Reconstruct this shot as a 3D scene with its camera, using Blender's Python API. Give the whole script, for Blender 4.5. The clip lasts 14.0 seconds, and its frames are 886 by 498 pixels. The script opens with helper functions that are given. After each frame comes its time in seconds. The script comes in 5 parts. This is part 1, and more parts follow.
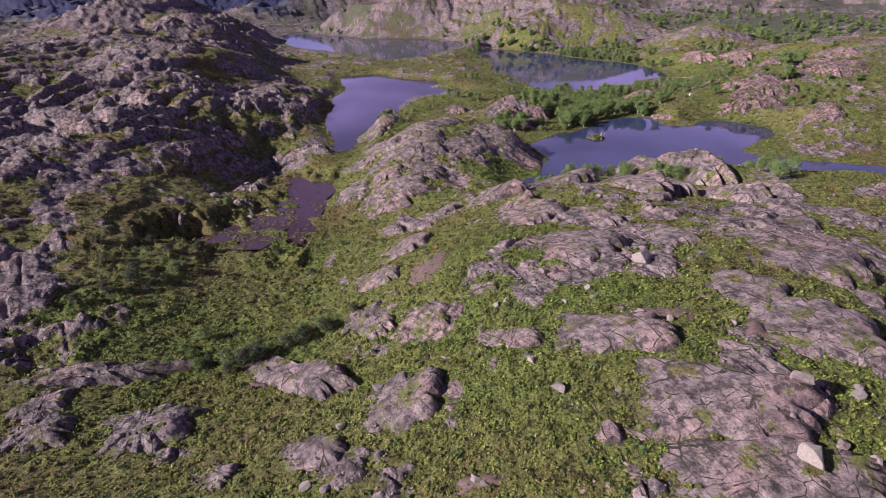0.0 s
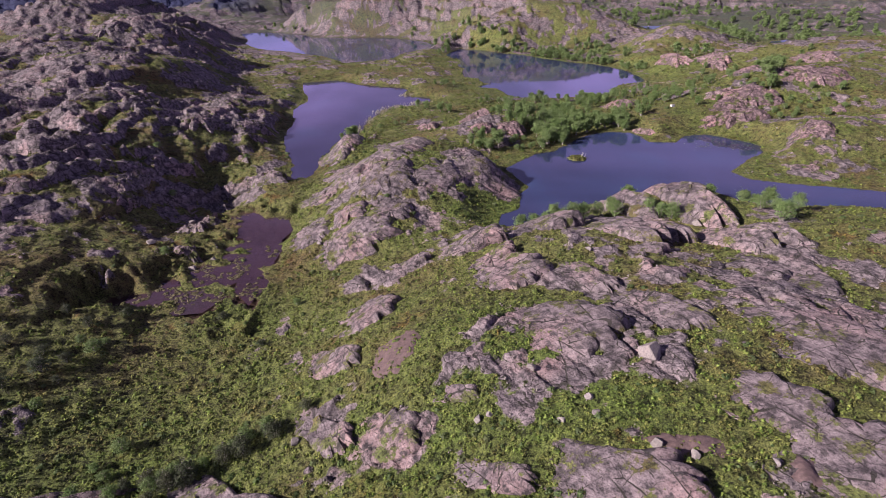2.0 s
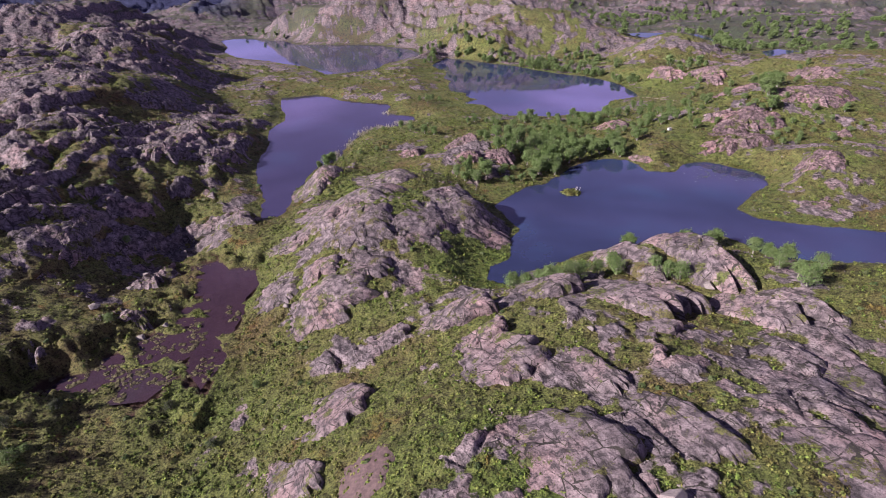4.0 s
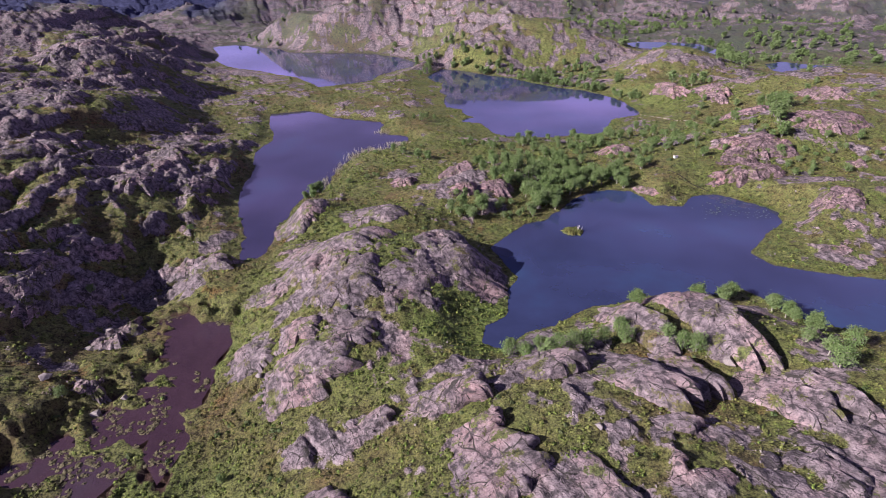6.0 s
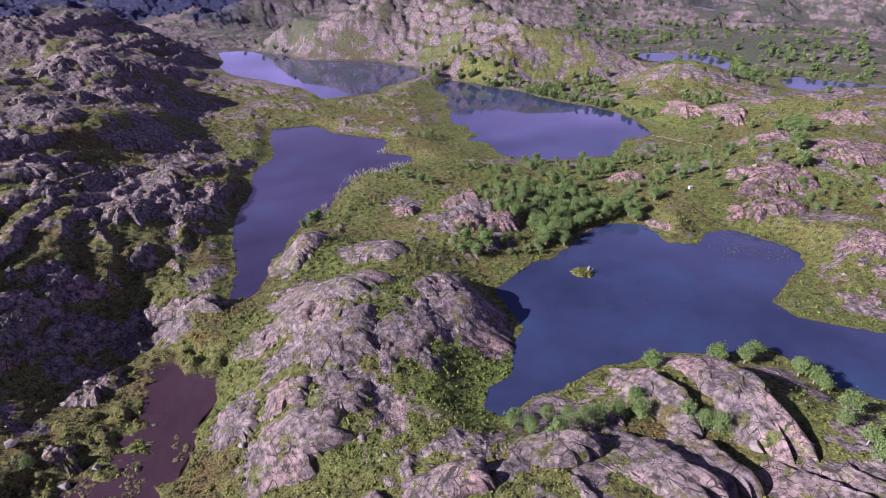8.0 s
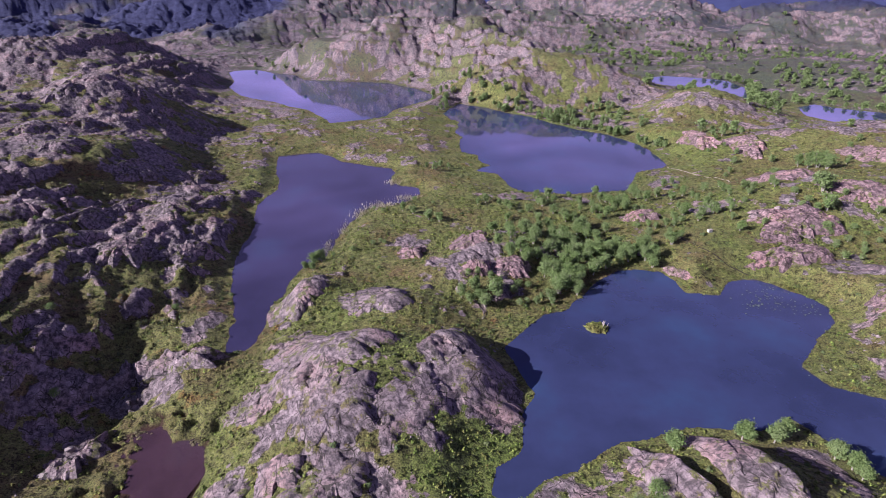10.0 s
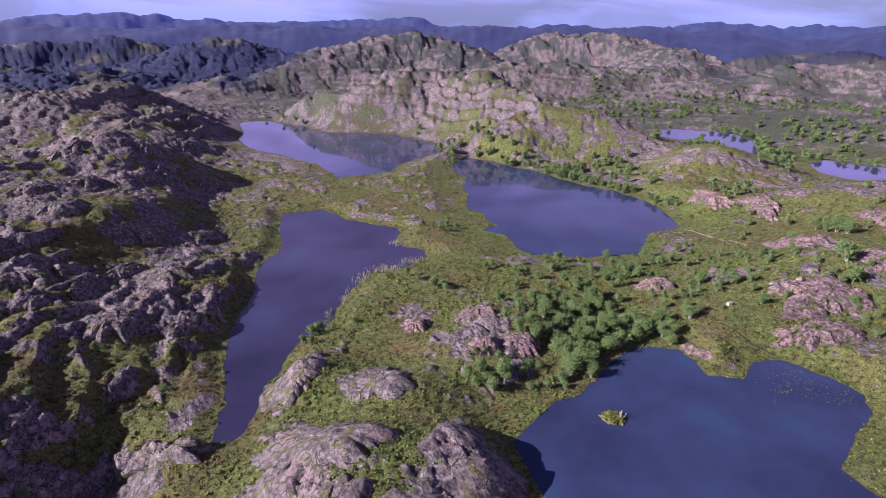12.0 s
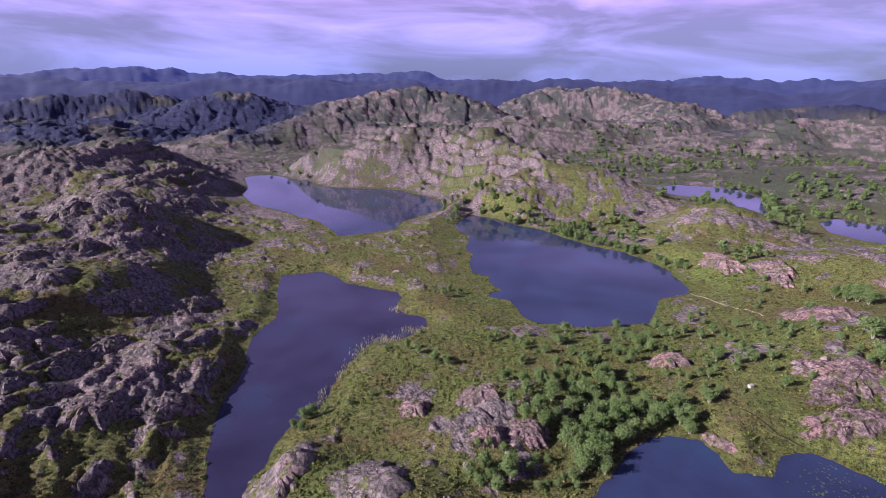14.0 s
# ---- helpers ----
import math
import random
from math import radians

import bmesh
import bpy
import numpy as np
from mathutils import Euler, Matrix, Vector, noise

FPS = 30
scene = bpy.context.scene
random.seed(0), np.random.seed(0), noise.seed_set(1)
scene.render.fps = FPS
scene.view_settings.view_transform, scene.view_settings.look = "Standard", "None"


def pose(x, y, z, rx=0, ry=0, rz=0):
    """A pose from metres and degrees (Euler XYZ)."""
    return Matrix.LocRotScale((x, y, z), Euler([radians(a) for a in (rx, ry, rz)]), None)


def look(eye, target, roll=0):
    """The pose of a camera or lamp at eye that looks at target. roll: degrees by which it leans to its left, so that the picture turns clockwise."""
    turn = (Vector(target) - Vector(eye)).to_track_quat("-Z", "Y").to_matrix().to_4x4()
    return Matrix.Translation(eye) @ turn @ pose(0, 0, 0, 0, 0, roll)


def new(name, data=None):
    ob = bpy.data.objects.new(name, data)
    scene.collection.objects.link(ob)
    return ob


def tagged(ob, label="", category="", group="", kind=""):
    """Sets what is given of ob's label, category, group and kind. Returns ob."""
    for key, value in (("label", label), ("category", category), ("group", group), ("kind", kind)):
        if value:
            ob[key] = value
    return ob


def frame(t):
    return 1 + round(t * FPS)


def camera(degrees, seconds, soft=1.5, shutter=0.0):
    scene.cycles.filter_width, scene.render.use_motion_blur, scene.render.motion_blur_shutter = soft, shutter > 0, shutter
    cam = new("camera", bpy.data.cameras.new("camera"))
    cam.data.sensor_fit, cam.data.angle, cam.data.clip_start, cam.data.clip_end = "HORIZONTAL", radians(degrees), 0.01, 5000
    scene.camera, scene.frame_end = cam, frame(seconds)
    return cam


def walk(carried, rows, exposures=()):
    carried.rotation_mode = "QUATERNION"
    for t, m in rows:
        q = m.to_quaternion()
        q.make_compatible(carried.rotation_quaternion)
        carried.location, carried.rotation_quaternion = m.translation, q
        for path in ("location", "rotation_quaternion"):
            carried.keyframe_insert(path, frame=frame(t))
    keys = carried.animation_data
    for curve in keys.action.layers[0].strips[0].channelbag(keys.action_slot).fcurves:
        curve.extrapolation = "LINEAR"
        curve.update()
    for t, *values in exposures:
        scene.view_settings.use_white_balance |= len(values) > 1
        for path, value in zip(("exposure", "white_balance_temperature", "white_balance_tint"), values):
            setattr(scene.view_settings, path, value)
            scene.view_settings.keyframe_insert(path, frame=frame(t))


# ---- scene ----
cam = camera(78.9, 14.0, soft=0.5)
METRES, EYE, TILT, LEAN, TURN = 100.0, 48.0, -26.3, 0.8, 0.0
ROWS = [
    (0.0, 0.0, 0.0, 0.0, -0.0, 0.0, 0.0),
    (0.5, 0.0008, 0.0369, 0.0318, -0.68, -0.25, 0.35),
    (1.0, 0.0033, 0.0734, 0.0631, -1.36, -0.44, 0.7),
    (1.5, 0.0069, 0.1094, 0.0942, -2.11, -0.63, 1.06),
    (2.0, 0.0115, 0.1446, 0.1256, -2.68, -0.82, 1.35),
    (2.5, 0.0172, 0.1792, 0.1565, -3.1, -0.84, 1.53),
    (3.0, 0.0227, 0.2122, 0.1876, -3.43, -0.88, 1.66),
    (5.5, 0.0535, 0.3557, 0.3345, -4.12, -0.91, 1.74),
    (6.0, 0.058, 0.3785, 0.3613, -4.14, -0.86, 1.61),
    (6.5, 0.0625, 0.3997, 0.3869, -4.13, -0.8, 1.49),
    (7.0, 0.0663, 0.4193, 0.4121, -4.08, -0.79, 1.3),
    (7.5, 0.0698, 0.438, 0.4369, -3.87, -0.78, 1.05),
    (8.0, 0.073, 0.4562, 0.4614, -3.6, -0.74, 0.78),
    (10.5, 0.0825, 0.5407, 0.5804, -2.5, 1.46, -0.17),
    (11.0, 0.0847, 0.5575, 0.6034, -2.29, 2.61, -0.28),
    (11.5, 0.0866, 0.5745, 0.6263, -2.11, 3.8, -0.37),
    (12.0, 0.0885, 0.5915, 0.6488, -1.97, 5.02, -0.47),
    (12.5, 0.0905, 0.608, 0.6722, -1.85, 6.21, -0.57),
    (13.0, 0.093, 0.6249, 0.6947, -1.74, 7.45, -0.66),
    (13.5, 0.0954, 0.6407, 0.7174, -1.63, 8.68, -0.73),
    (14.0, 0.0983, 0.6569, 0.7406, -1.53, 9.96, -0.77),
]
walk(cam, [(t, pose(0, 0, EYE, TILT, LEAN, TURN) @ pose(METRES * x, METRES * y, METRES * z, 90 + pitch, roll, yaw)) for t, x, y, z, yaw, pitch, roll in ROWS],
     exposures=[(0.0, 0.85, 5720, 23), (7.0, 1.08, 5400, 25), (10.5, 1.14, 5300, 27), (14.0, 0.88, 5420, 25)])

# ---- world and sun ----
SUN_ELEVATION, SUN_AZIMUTH = 28.0, 251.0   # degrees; azimuth clockwise from +y
sun_from = Vector((math.sin(radians(SUN_AZIMUTH)) * math.cos(radians(SUN_ELEVATION)),
                   math.cos(radians(SUN_AZIMUTH)) * math.cos(radians(SUN_ELEVATION)),
                   math.sin(radians(SUN_ELEVATION))))
sun_data = bpy.data.lights.new("sun", "SUN")
sun_data.energy, sun_data.angle, sun_data.color = 5.0, radians(0.5), (1.0, 0.87, 0.70)
sun = new("sun", sun_data)
sun.matrix_world = look(sun_from * 500, (0, 0, 0))

world = bpy.data.worlds.new("sky")
scene.world = world
world.use_nodes = True
wn, wl = world.node_tree.nodes, world.node_tree.links
wn.clear()
w_out, w_bg, w_sky = wn.new("ShaderNodeOutputWorld"), wn.new("ShaderNodeBackground"), wn.new("ShaderNodeTexSky")
w_sky.sky_type, w_sky.sun_disc = "NISHITA", False
w_sky.sun_elevation, w_sky.sun_rotation = radians(SUN_ELEVATION), radians(SUN_AZIMUTH)
w_bg.inputs["Strength"].default_value = 0.0175
w_coord, w_map, w_noise, w_ramp, w_mix = (wn.new("ShaderNodeTexCoord"), wn.new("ShaderNodeMapping"), wn.new("ShaderNodeTexNoise"),
                                           wn.new("ShaderNodeValToRGB"), wn.new("ShaderNodeMix"))
w_map.inputs["Scale"].default_value = (1.6, 1.6, 9.0)
w_noise.inputs["Scale"].default_value, w_noise.inputs["Detail"].default_value, w_noise.inputs["Roughness"].default_value = 1.7, 7.0, 0.55
w_ramp.color_ramp.elements[0].position, w_ramp.color_ramp.elements[1].position = 0.40, 0.62
w_ramp.color_ramp.elements[0].color = (0.38, 0.38, 0.38, 1)
w_noise.inputs["Distortion"].default_value = 0.5
w_mix.data_type = "RGBA"
# clouds: blue-grey at the horizon, lavender above
w_tint, w_pink = wn.new("ShaderNodeMix"), wn.new("ShaderNodeMapRange")
w_tint.data_type = "RGBA"
w_tint.inputs["A"].default_value, w_tint.inputs["B"].default_value = (16.2, 17.0, 33.5, 1), (26.5, 18.9, 36.0, 1)
for key, v in (("From Min", 0.03), ("From Max", 0.14), ("To Min", 0.0), ("To Max", 1.0)):
    w_pink.inputs[key].default_value = v
wl.new(w_pink.outputs["Result"], w_tint.inputs["Factor"])
wl.new(w_tint.outputs["Result"], w_mix.inputs["B"])
wl.new(w_coord.outputs["Generated"], w_map.inputs["Vector"])
wl.new(w_map.outputs["Vector"], w_noise.inputs["Vector"])
wl.new(w_noise.outputs["Fac"], w_ramp.inputs["Fac"])
w_split, w_fade, w_share = wn.new("ShaderNodeSeparateXYZ"), wn.new("ShaderNodeMapRange"), wn.new("ShaderNodeMath")
w_share.operation = "MULTIPLY"
w_low, w_both = wn.new("ShaderNodeMapRange"), wn.new("ShaderNodeMath")
w_both.operation = "MULTIPLY"
for key, v in (("From Min", 0.02), ("From Max", 0.15), ("To Min", 0.75), ("To Max", 1.0)):
    w_low.inputs[key].default_value = v
for key, v in (("From Min", 0.20), ("From Max", 0.52), ("To Min", 1.0), ("To Max", 0.08)):
    w_fade.inputs[key].default_value = v
wl.new(w_coord.outputs["Generated"], w_split.inputs["Vector"])
wl.new(w_split.outputs["Z"], w_fade.inputs["Value"])
wl.new(w_split.outputs["Z"], w_pink.inputs["Value"])
wl.new(w_ramp.outputs["Color"], w_share.inputs[0])
wl.new(w_fade.outputs["Result"], w_share.inputs[1])
wl.new(w_split.outputs["Z"], w_low.inputs["Value"])
wl.new(w_share.outputs["Value"], w_both.inputs[0])
wl.new(w_low.outputs["Result"], w_both.inputs[1])
wl.new(w_both.outputs["Value"], w_mix.inputs["Factor"])
wl.new(w_sky.outputs["Color"], w_mix.inputs["A"])
wl.new(w_mix.outputs["Result"], w_bg.inputs["Color"])
wl.new(w_bg.outputs["Background"], w_out.inputs["Surface"])


# ---- materials ----
def material(name):
    m = bpy.data.materials.new(name)
    m.use_nodes = True
    return m, m.node_tree.nodes, m.node_tree.links, m.node_tree.nodes["Principled BSDF"]


def tex(nodes, links, scale, detail=4.0, rough=0.55, vector=None, kind="ShaderNodeTexNoise"):
    n = nodes.new(kind)
    n.inputs["Scale"].default_value = scale
    if kind == "ShaderNodeTexNoise":
        n.inputs["Detail"].default_value, n.inputs["Roughness"].default_value = detail, rough
    if vector is not None:
        links.new(vector, n.inputs["Vector"])
    return n


def ramp(nodes, links, source, stops):
    r = nodes.new("ShaderNodeValToRGB")
    e = r.color_ramp.elements
    while len(e) < len(stops):
        e.new(0.5)
    for k, (p, c) in zip(e, stops):
        k.position, k.color = p, (*c, 1)
    links.new(source, r.inputs["Fac"])
    return r.outputs["Color"]


def mixed(nodes, links, factor, a, b, blend="MIX"):
    m = nodes.new("ShaderNodeMix")
    m.data_type, m.blend_type = "RGBA", blend
    for key, v in (("Factor", factor), ("A", a), ("B", b)):
        if isinstance(v, (int, float)):
            m.inputs[key].default_value = v
        elif isinstance(v, tuple):
            m.inputs[key].default_value = (*v, 1)
        else:
            links.new(v, m.inputs[key])
    return m.outputs["Result"]


def maths(nodes, links, op, a, b=None, clamp=False):
    m = nodes.new("ShaderNodeMath")
    m.operation, m.use_clamp = op, clamp
    for k, v in enumerate((a, b)):
        if v is None:
            continue
        if isinstance(v, (int, float)):
            m.inputs[k].default_value = v
        else:
            links.new(v, m.inputs[k])
    return m.outputs[0]


def bump(nodes, links, height, strength, distance, normal=None):
    b = nodes.new("ShaderNodeBump")
    b.inputs["Strength"].default_value, b.inputs["Distance"].default_value = strength, distance
    links.new(height, b.inputs["Height"])
    if normal is not None:
        links.new(normal, b.inputs["Normal"])
    return b.outputs["Normal"]


def rock_colour(n, l, pos):
    broad = tex(n, l, 0.10, 5, 0.6, pos)
    mid = tex(n, l, 0.8, 7, 0.7, pos)
    fine = tex(n, l, 4.5, 6, 0.75, pos)
    c = ramp(n, l, broad.outputs["Fac"], [(0.32, (0.118, 0.098, 0.104)), (0.5, (0.185, 0.152, 0.156)), (0.68, (0.262, 0.178, 0.172))])
    c = mixed(n, l, ramp(n, l, mid.outputs["Fac"], [(0.5, (0, 0, 0)), (0.68, (0.55, 0.55, 0.55))]), c, (0.36, 0.31, 0.31))
    c = mixed(n, l, ramp(n, l, mid.outputs["Fac"], [(0.42, (0.95, 0.95, 0.95)), (0.49, (0, 0, 0))]), c, (0.062, 0.053, 0.054))
    grain = ramp(n, l, fine.outputs["Fac"], [(0.37, (0.42, 0.42, 0.43)), (0.47, (0.97, 0.97, 0.97)), (0.63, (1.25, 1.23, 1.22))])
    return mixed(n, l, 0.9, c, grain, "MULTIPLY"), mid, fine


def rock_relief(n, l, pos, mid, fine, relief=1.0):
    """Joints, chipped facets and grain; also gives the joint lines and a tone for each facet."""
    m = n.new("ShaderNodeMapping")
    m.vector_type = "TEXTURE"
    m.inputs["Rotation"].default_value, m.inputs["Scale"].default_value = (0, 0, radians(-65)), (2.8, 1.0, 1.0)
    warp = n.new("ShaderNodeVectorMath")
    warp.operation = "MULTIPLY_ADD"
    wob = tex(n, l, 0.5, 3, 0.6, pos)
    l.new(wob.outputs["Color"], warp.inputs[0])
    warp.inputs[1].default_value = (1.3 * relief,) * 3
    l.new(pos, warp.inputs[2])
    l.new(warp.outputs["Vector"], m.inputs["Vector"])
    joint, chip = n.new("ShaderNodeTexVoronoi"), n.new("ShaderNodeTexVoronoi")
    joint.feature, joint.inputs["Scale"].default_value = "DISTANCE_TO_EDGE", 0.36
    chip.feature, chip.inputs["Scale"].default_value = "F1", 0.95
    for v in (joint, chip):
        l.new(m.outputs["Vector"], v.inputs["Vector"])
    some = tex(n, l, 0.22, 3, 0.6, pos)
    width = maths(n, l, "MULTIPLY", maths(n, l, "SUBTRACT", some.outputs["Fac"], 0.42, True), 0.13)
    line = maths(n, l, "GREATER_THAN", joint.outputs["Distance"], width)
    m2, cross = n.new("ShaderNodeMapping"), n.new("ShaderNodeTexVoronoi")
    m2.vector_type = "TEXTURE"
    m2.inputs["Rotation"].default_value, m2.inputs["Scale"].default_value = (0, 0, radians(18)), (2.6, 1.0, 1.0)
    l.new(warp.outputs["Vector"], m2.inputs["Vector"])
    cross.feature, cross.inputs["Scale"].default_value = "DISTANCE_TO_EDGE", 0.42
    l.new(m2.outputs["Vector"], cross.inputs["Vector"])
    hair = maths(n, l, "MULTIPLY", maths(n, l, "SUBTRACT", mid.outputs["Fac"], 0.49, True), 0.22)
    line = maths(n, l, "MULTIPLY", line, maths(n, l, "GREATER_THAN", cross.outputs["Distance"], hair))
    split = n.new("ShaderNodeSeparateColor")
    l.new(chip.outputs["Color"], split.inputs["Color"])
    facet = maths(n, l, "ADD", chip.outputs["Distance"], maths(n, l, "MULTIPLY", split.outputs["Red"], 0.5))
    first = bump(n, l, line, 0.9, 0.45)
    second = bump(n, l, facet, 0.55 * relief, 0.6, first)
    band = tex(n, l, 0.9, 6, 0.7, m.outputs["Vector"])
    second = bump(n, l, band.outputs["Fac"], 0.6, 0.7, second)
    third = bump(n, l, mid.outputs["Fac"], 0.25 + 0.55 * relief, 0.5, second)
    return bump(n, l, fine.outputs["Fac"], 0.7, 0.16, third), line, maths(n, l, "ADD", maths(n, l, "MULTIPLY", split.outputs["Green"], 0.4), maths(n, l, "MULTIPLY", maths(n, l, "SUBTRACT", band.outputs["Fac"], 0.36), 2.4))


def rock_finish(n, l, colour, line, tone):
    c = mixed(n, l, 0.75, colour, ramp(n, l, tone, [(0.1, (0.40, 0.39, 0.41)), (0.45, (0.95, 0.94, 0.95)), (0.9, (1.45, 1.42, 1.42))]), "MULTIPLY")
    return mixed(n, l, line, (0.045, 0.040, 0.034), c)


def heath_colour(n, l, pos, lush_amount):
    """Brown-green heath and lush green, from patches down to single plants."""
    veg_a, veg_b, veg_c = tex(n, l, 0.10, 4, 0.6, pos), tex(n, l, 0.6, 6, 0.7, pos), tex(n, l, 3.0, 5, 0.75, pos)
    heath = ramp(n, l, veg_b.outputs["Fac"], [(0.3, (0.095, 0.07, 0.036)), (0.46, (0.118, 0.124, 0.040)), (0.66, (0.180, 0.18, 0.066))])
    lush = ramp(n, l, veg_b.outputs["Fac"], [(0.3, (0.055, 0.080, 0.017)), (0.5, (0.106, 0.142, 0.033)), (0.68, (0.160, 0.194, 0.050))])
    brown = tex(n, l, 0.045, 5, 0.65, pos)
    heath = mixed(n, l, ramp(n, l, brown.outputs["Fac"], [(0.46, (0, 0, 0)), (0.62, (0.8, 0.8, 0.8))]), heath, (0.13, 0.09, 0.045))
    rust = tex(n, l, 0.11, 5, 0.7, pos)
    heath = mixed(n, l, ramp(n, l, rust.outputs["Fac"], [(0.60, (0, 0, 0)), (0.68, (0.7, 0.7, 0.7))]), heath, (0.175, 0.085, 0.03))
    lushness = maths(n, l, "ADD", lush_amount, maths(n, l, "MULTIPLY", maths(n, l, "SUBTRACT", veg_a.outputs["Fac"], 0.5), 1.8), True)
    veg = mixed(n, l, lushness, heath, lush)
    veg = mixed(n, l, 0.9, veg, ramp(n, l, veg_c.outputs["Fac"], [(0.37, (0.20, 0.20, 0.20)), (0.48, (1.0, 1.0, 0.98)), (0.62, (1.5, 1.52, 1.36))]), "MULTIPLY")
    spots = tex(n, l, 0.75, 4, 0.7, pos)
    veg = mixed(n, l, 0.85, veg, ramp(n, l, spots.outputs["Fac"], [(0.38, (0.28, 0.26, 0.24)), (0.47, (1.0, 1.0, 0.98)), (0.66, (1.35, 1.36, 1.22))]), "MULTIPLY")
    return veg, veg_b, veg_c


ground_material, n, l, bsdf = material("heath_and_rock")
geo = n.new("ShaderNodeNewGeometry")
pos = geo.outputs["Position"]
rock_c, mid, fine = rock_colour(n, l, pos)
rock_n, crack_line, tone = rock_relief(n, l, pos, mid, fine, 0.75)
crag = tex(n, l, 0.055, 6, 0.7, pos)
rock_n = bump(n, l, crag.outputs["Fac"], 0.5, 5.0, rock_n)
rock_c = rock_finish(n, l, rock_c, crack_line, tone)
attr = n.new("ShaderNodeAttribute")
attr.attribute_name = "cover"
sep = n.new("ShaderNodeSeparateColor")
l.new(attr.outputs["Color"], sep.inputs["Color"])
veg, veg_b, veg_c = heath_colour(n, l, pos, sep.outputs["Green"])
edge = maths(n, l, "MULTIPLY", maths(n, l, "SUBTRACT", veg_c.outputs["Fac"], 0.5), 1.1)
edge2 = maths(n, l, "MULTIPLY", maths(n, l, "SUBTRACT", veg_b.outputs["Fac"], 0.5), 1.3)
rockness = maths(n, l, "ADD", maths(n, l, "ADD", sep.outputs["Red"], edge), edge2)
rockness = ramp(n, l, rockness, [(0.44, (0, 0, 0)), (0.56, (1, 1, 1))])
colour = mixed(n, l, rockness, veg, rock_c)
# far woods and heath: blue haze and cloud shade are put into this colour
wood_haze_n = tex(n, l, 0.11, 4, 0.7, pos)
wood_haze_c = ramp(n, l, wood_haze_n.outputs["Fac"], [(0.35, (0.012, 0.014, 0.046)), (0.65, (0.030, 0.034, 0.084))])
colour = mixed(n, l, attr.outputs["Alpha"], colour, wood_haze_c)
colour = mixed(n, l, sep.outputs["Blue"], colour, (0.06, 0.032, 0.022))
l.new(colour, bsdf.inputs["Base Color"])
veg_n = bump(n, l, veg_c.outputs["Fac"], 1.0, 0.5, bump(n, l, veg_b.outputs["Fac"], 0.7, 0.8))
nm = n.new("ShaderNodeMix")
nm.data_type = "VECTOR"
l.new(rockness, nm.inputs["Factor"])
l.new(veg_n, nm.inputs[4])
l.new(rock_n, nm.inputs[5])
l.new(nm.outputs[1], bsdf.inputs["Normal"])
bsdf.inputs["Roughness"].default_value = 0.85
bsdf.inputs["Specular IOR Level"].default_value = 0.25

def slab_material(name, tint, relief=1.0):
    """Bare rock with moss and heath in its hollows."""
    m, n, l, b = material(name)
    pos = n.new("ShaderNodeNewGeometry").outputs["Position"]
    rock_c, mid, fine = rock_colour(n, l, pos)
    rock_n, line, tone = rock_relief(n, l, pos, mid, fine, relief)
    rock_c = mixed(n, l, 1.0, rock_finish(n, l, rock_c, line, tone), tint, "MULTIPLY")
    veg, _, veg_c = heath_colour(n, l, pos, 0.3)
    moss = tex(n, l, 0.33, 5, 0.65, pos)
    mossy = maths(n, l, "ADD", moss.outputs["Fac"], maths(n, l, "MULTIPLY", maths(n, l, "SUBTRACT", veg_c.outputs["Fac"], 0.5), 0.35))
    mossy = ramp(n, l, mossy, [(0.56, (0, 0, 0)), (0.60, (1, 1, 1))])
    veg = mixed(n, l, 1.0, veg, (0.66, 0.66, 0.72), "MULTIPLY")
    l.new(mixed(n, l, mossy, rock_c, veg), b.inputs["Base Color"])
    l.new(rock_n, b.inputs["Normal"])
    b.inputs["Roughness"].default_value = 0.8
    b.inputs["Specular IOR Level"].default_value = 0.3
    return m


rock_material = slab_material("anorthosite_rock", (1.0, 1.0, 1.0))
polished_rock = slab_material("ice_polished_rock", (0.95, 0.93, 0.93), 0.3)
red_rock_material = slab_material("reddish_rock", (1.12, 0.95, 0.95))

boulder_material, n, l, bsdf = material("pale_granite")
geo = n.new("ShaderNodeNewGeometry")
rock_c, mid, fine = rock_colour(n, l, geo.outputs["Position"])
pale = mixed(n, l, maths(n, l, "MULTIPLY", geo.outputs["Random Per Island"], 0.7), (0.30, 0.262, 0.24), rock_c)
l.new(mixed(n, l, 0.6, pale, ramp(n, l, fine.outputs["Fac"], [(0.35, (0.4, 0.4, 0.38)), (0.6, (1, 1, 1))]), "MULTIPLY"), bsdf.inputs["Base Color"])
l.new(bump(n, l, fine.outputs["Fac"], 0.6, 0.1), bsdf.inputs["Normal"])
bsdf.inputs["Roughness"].default_value = 0.8


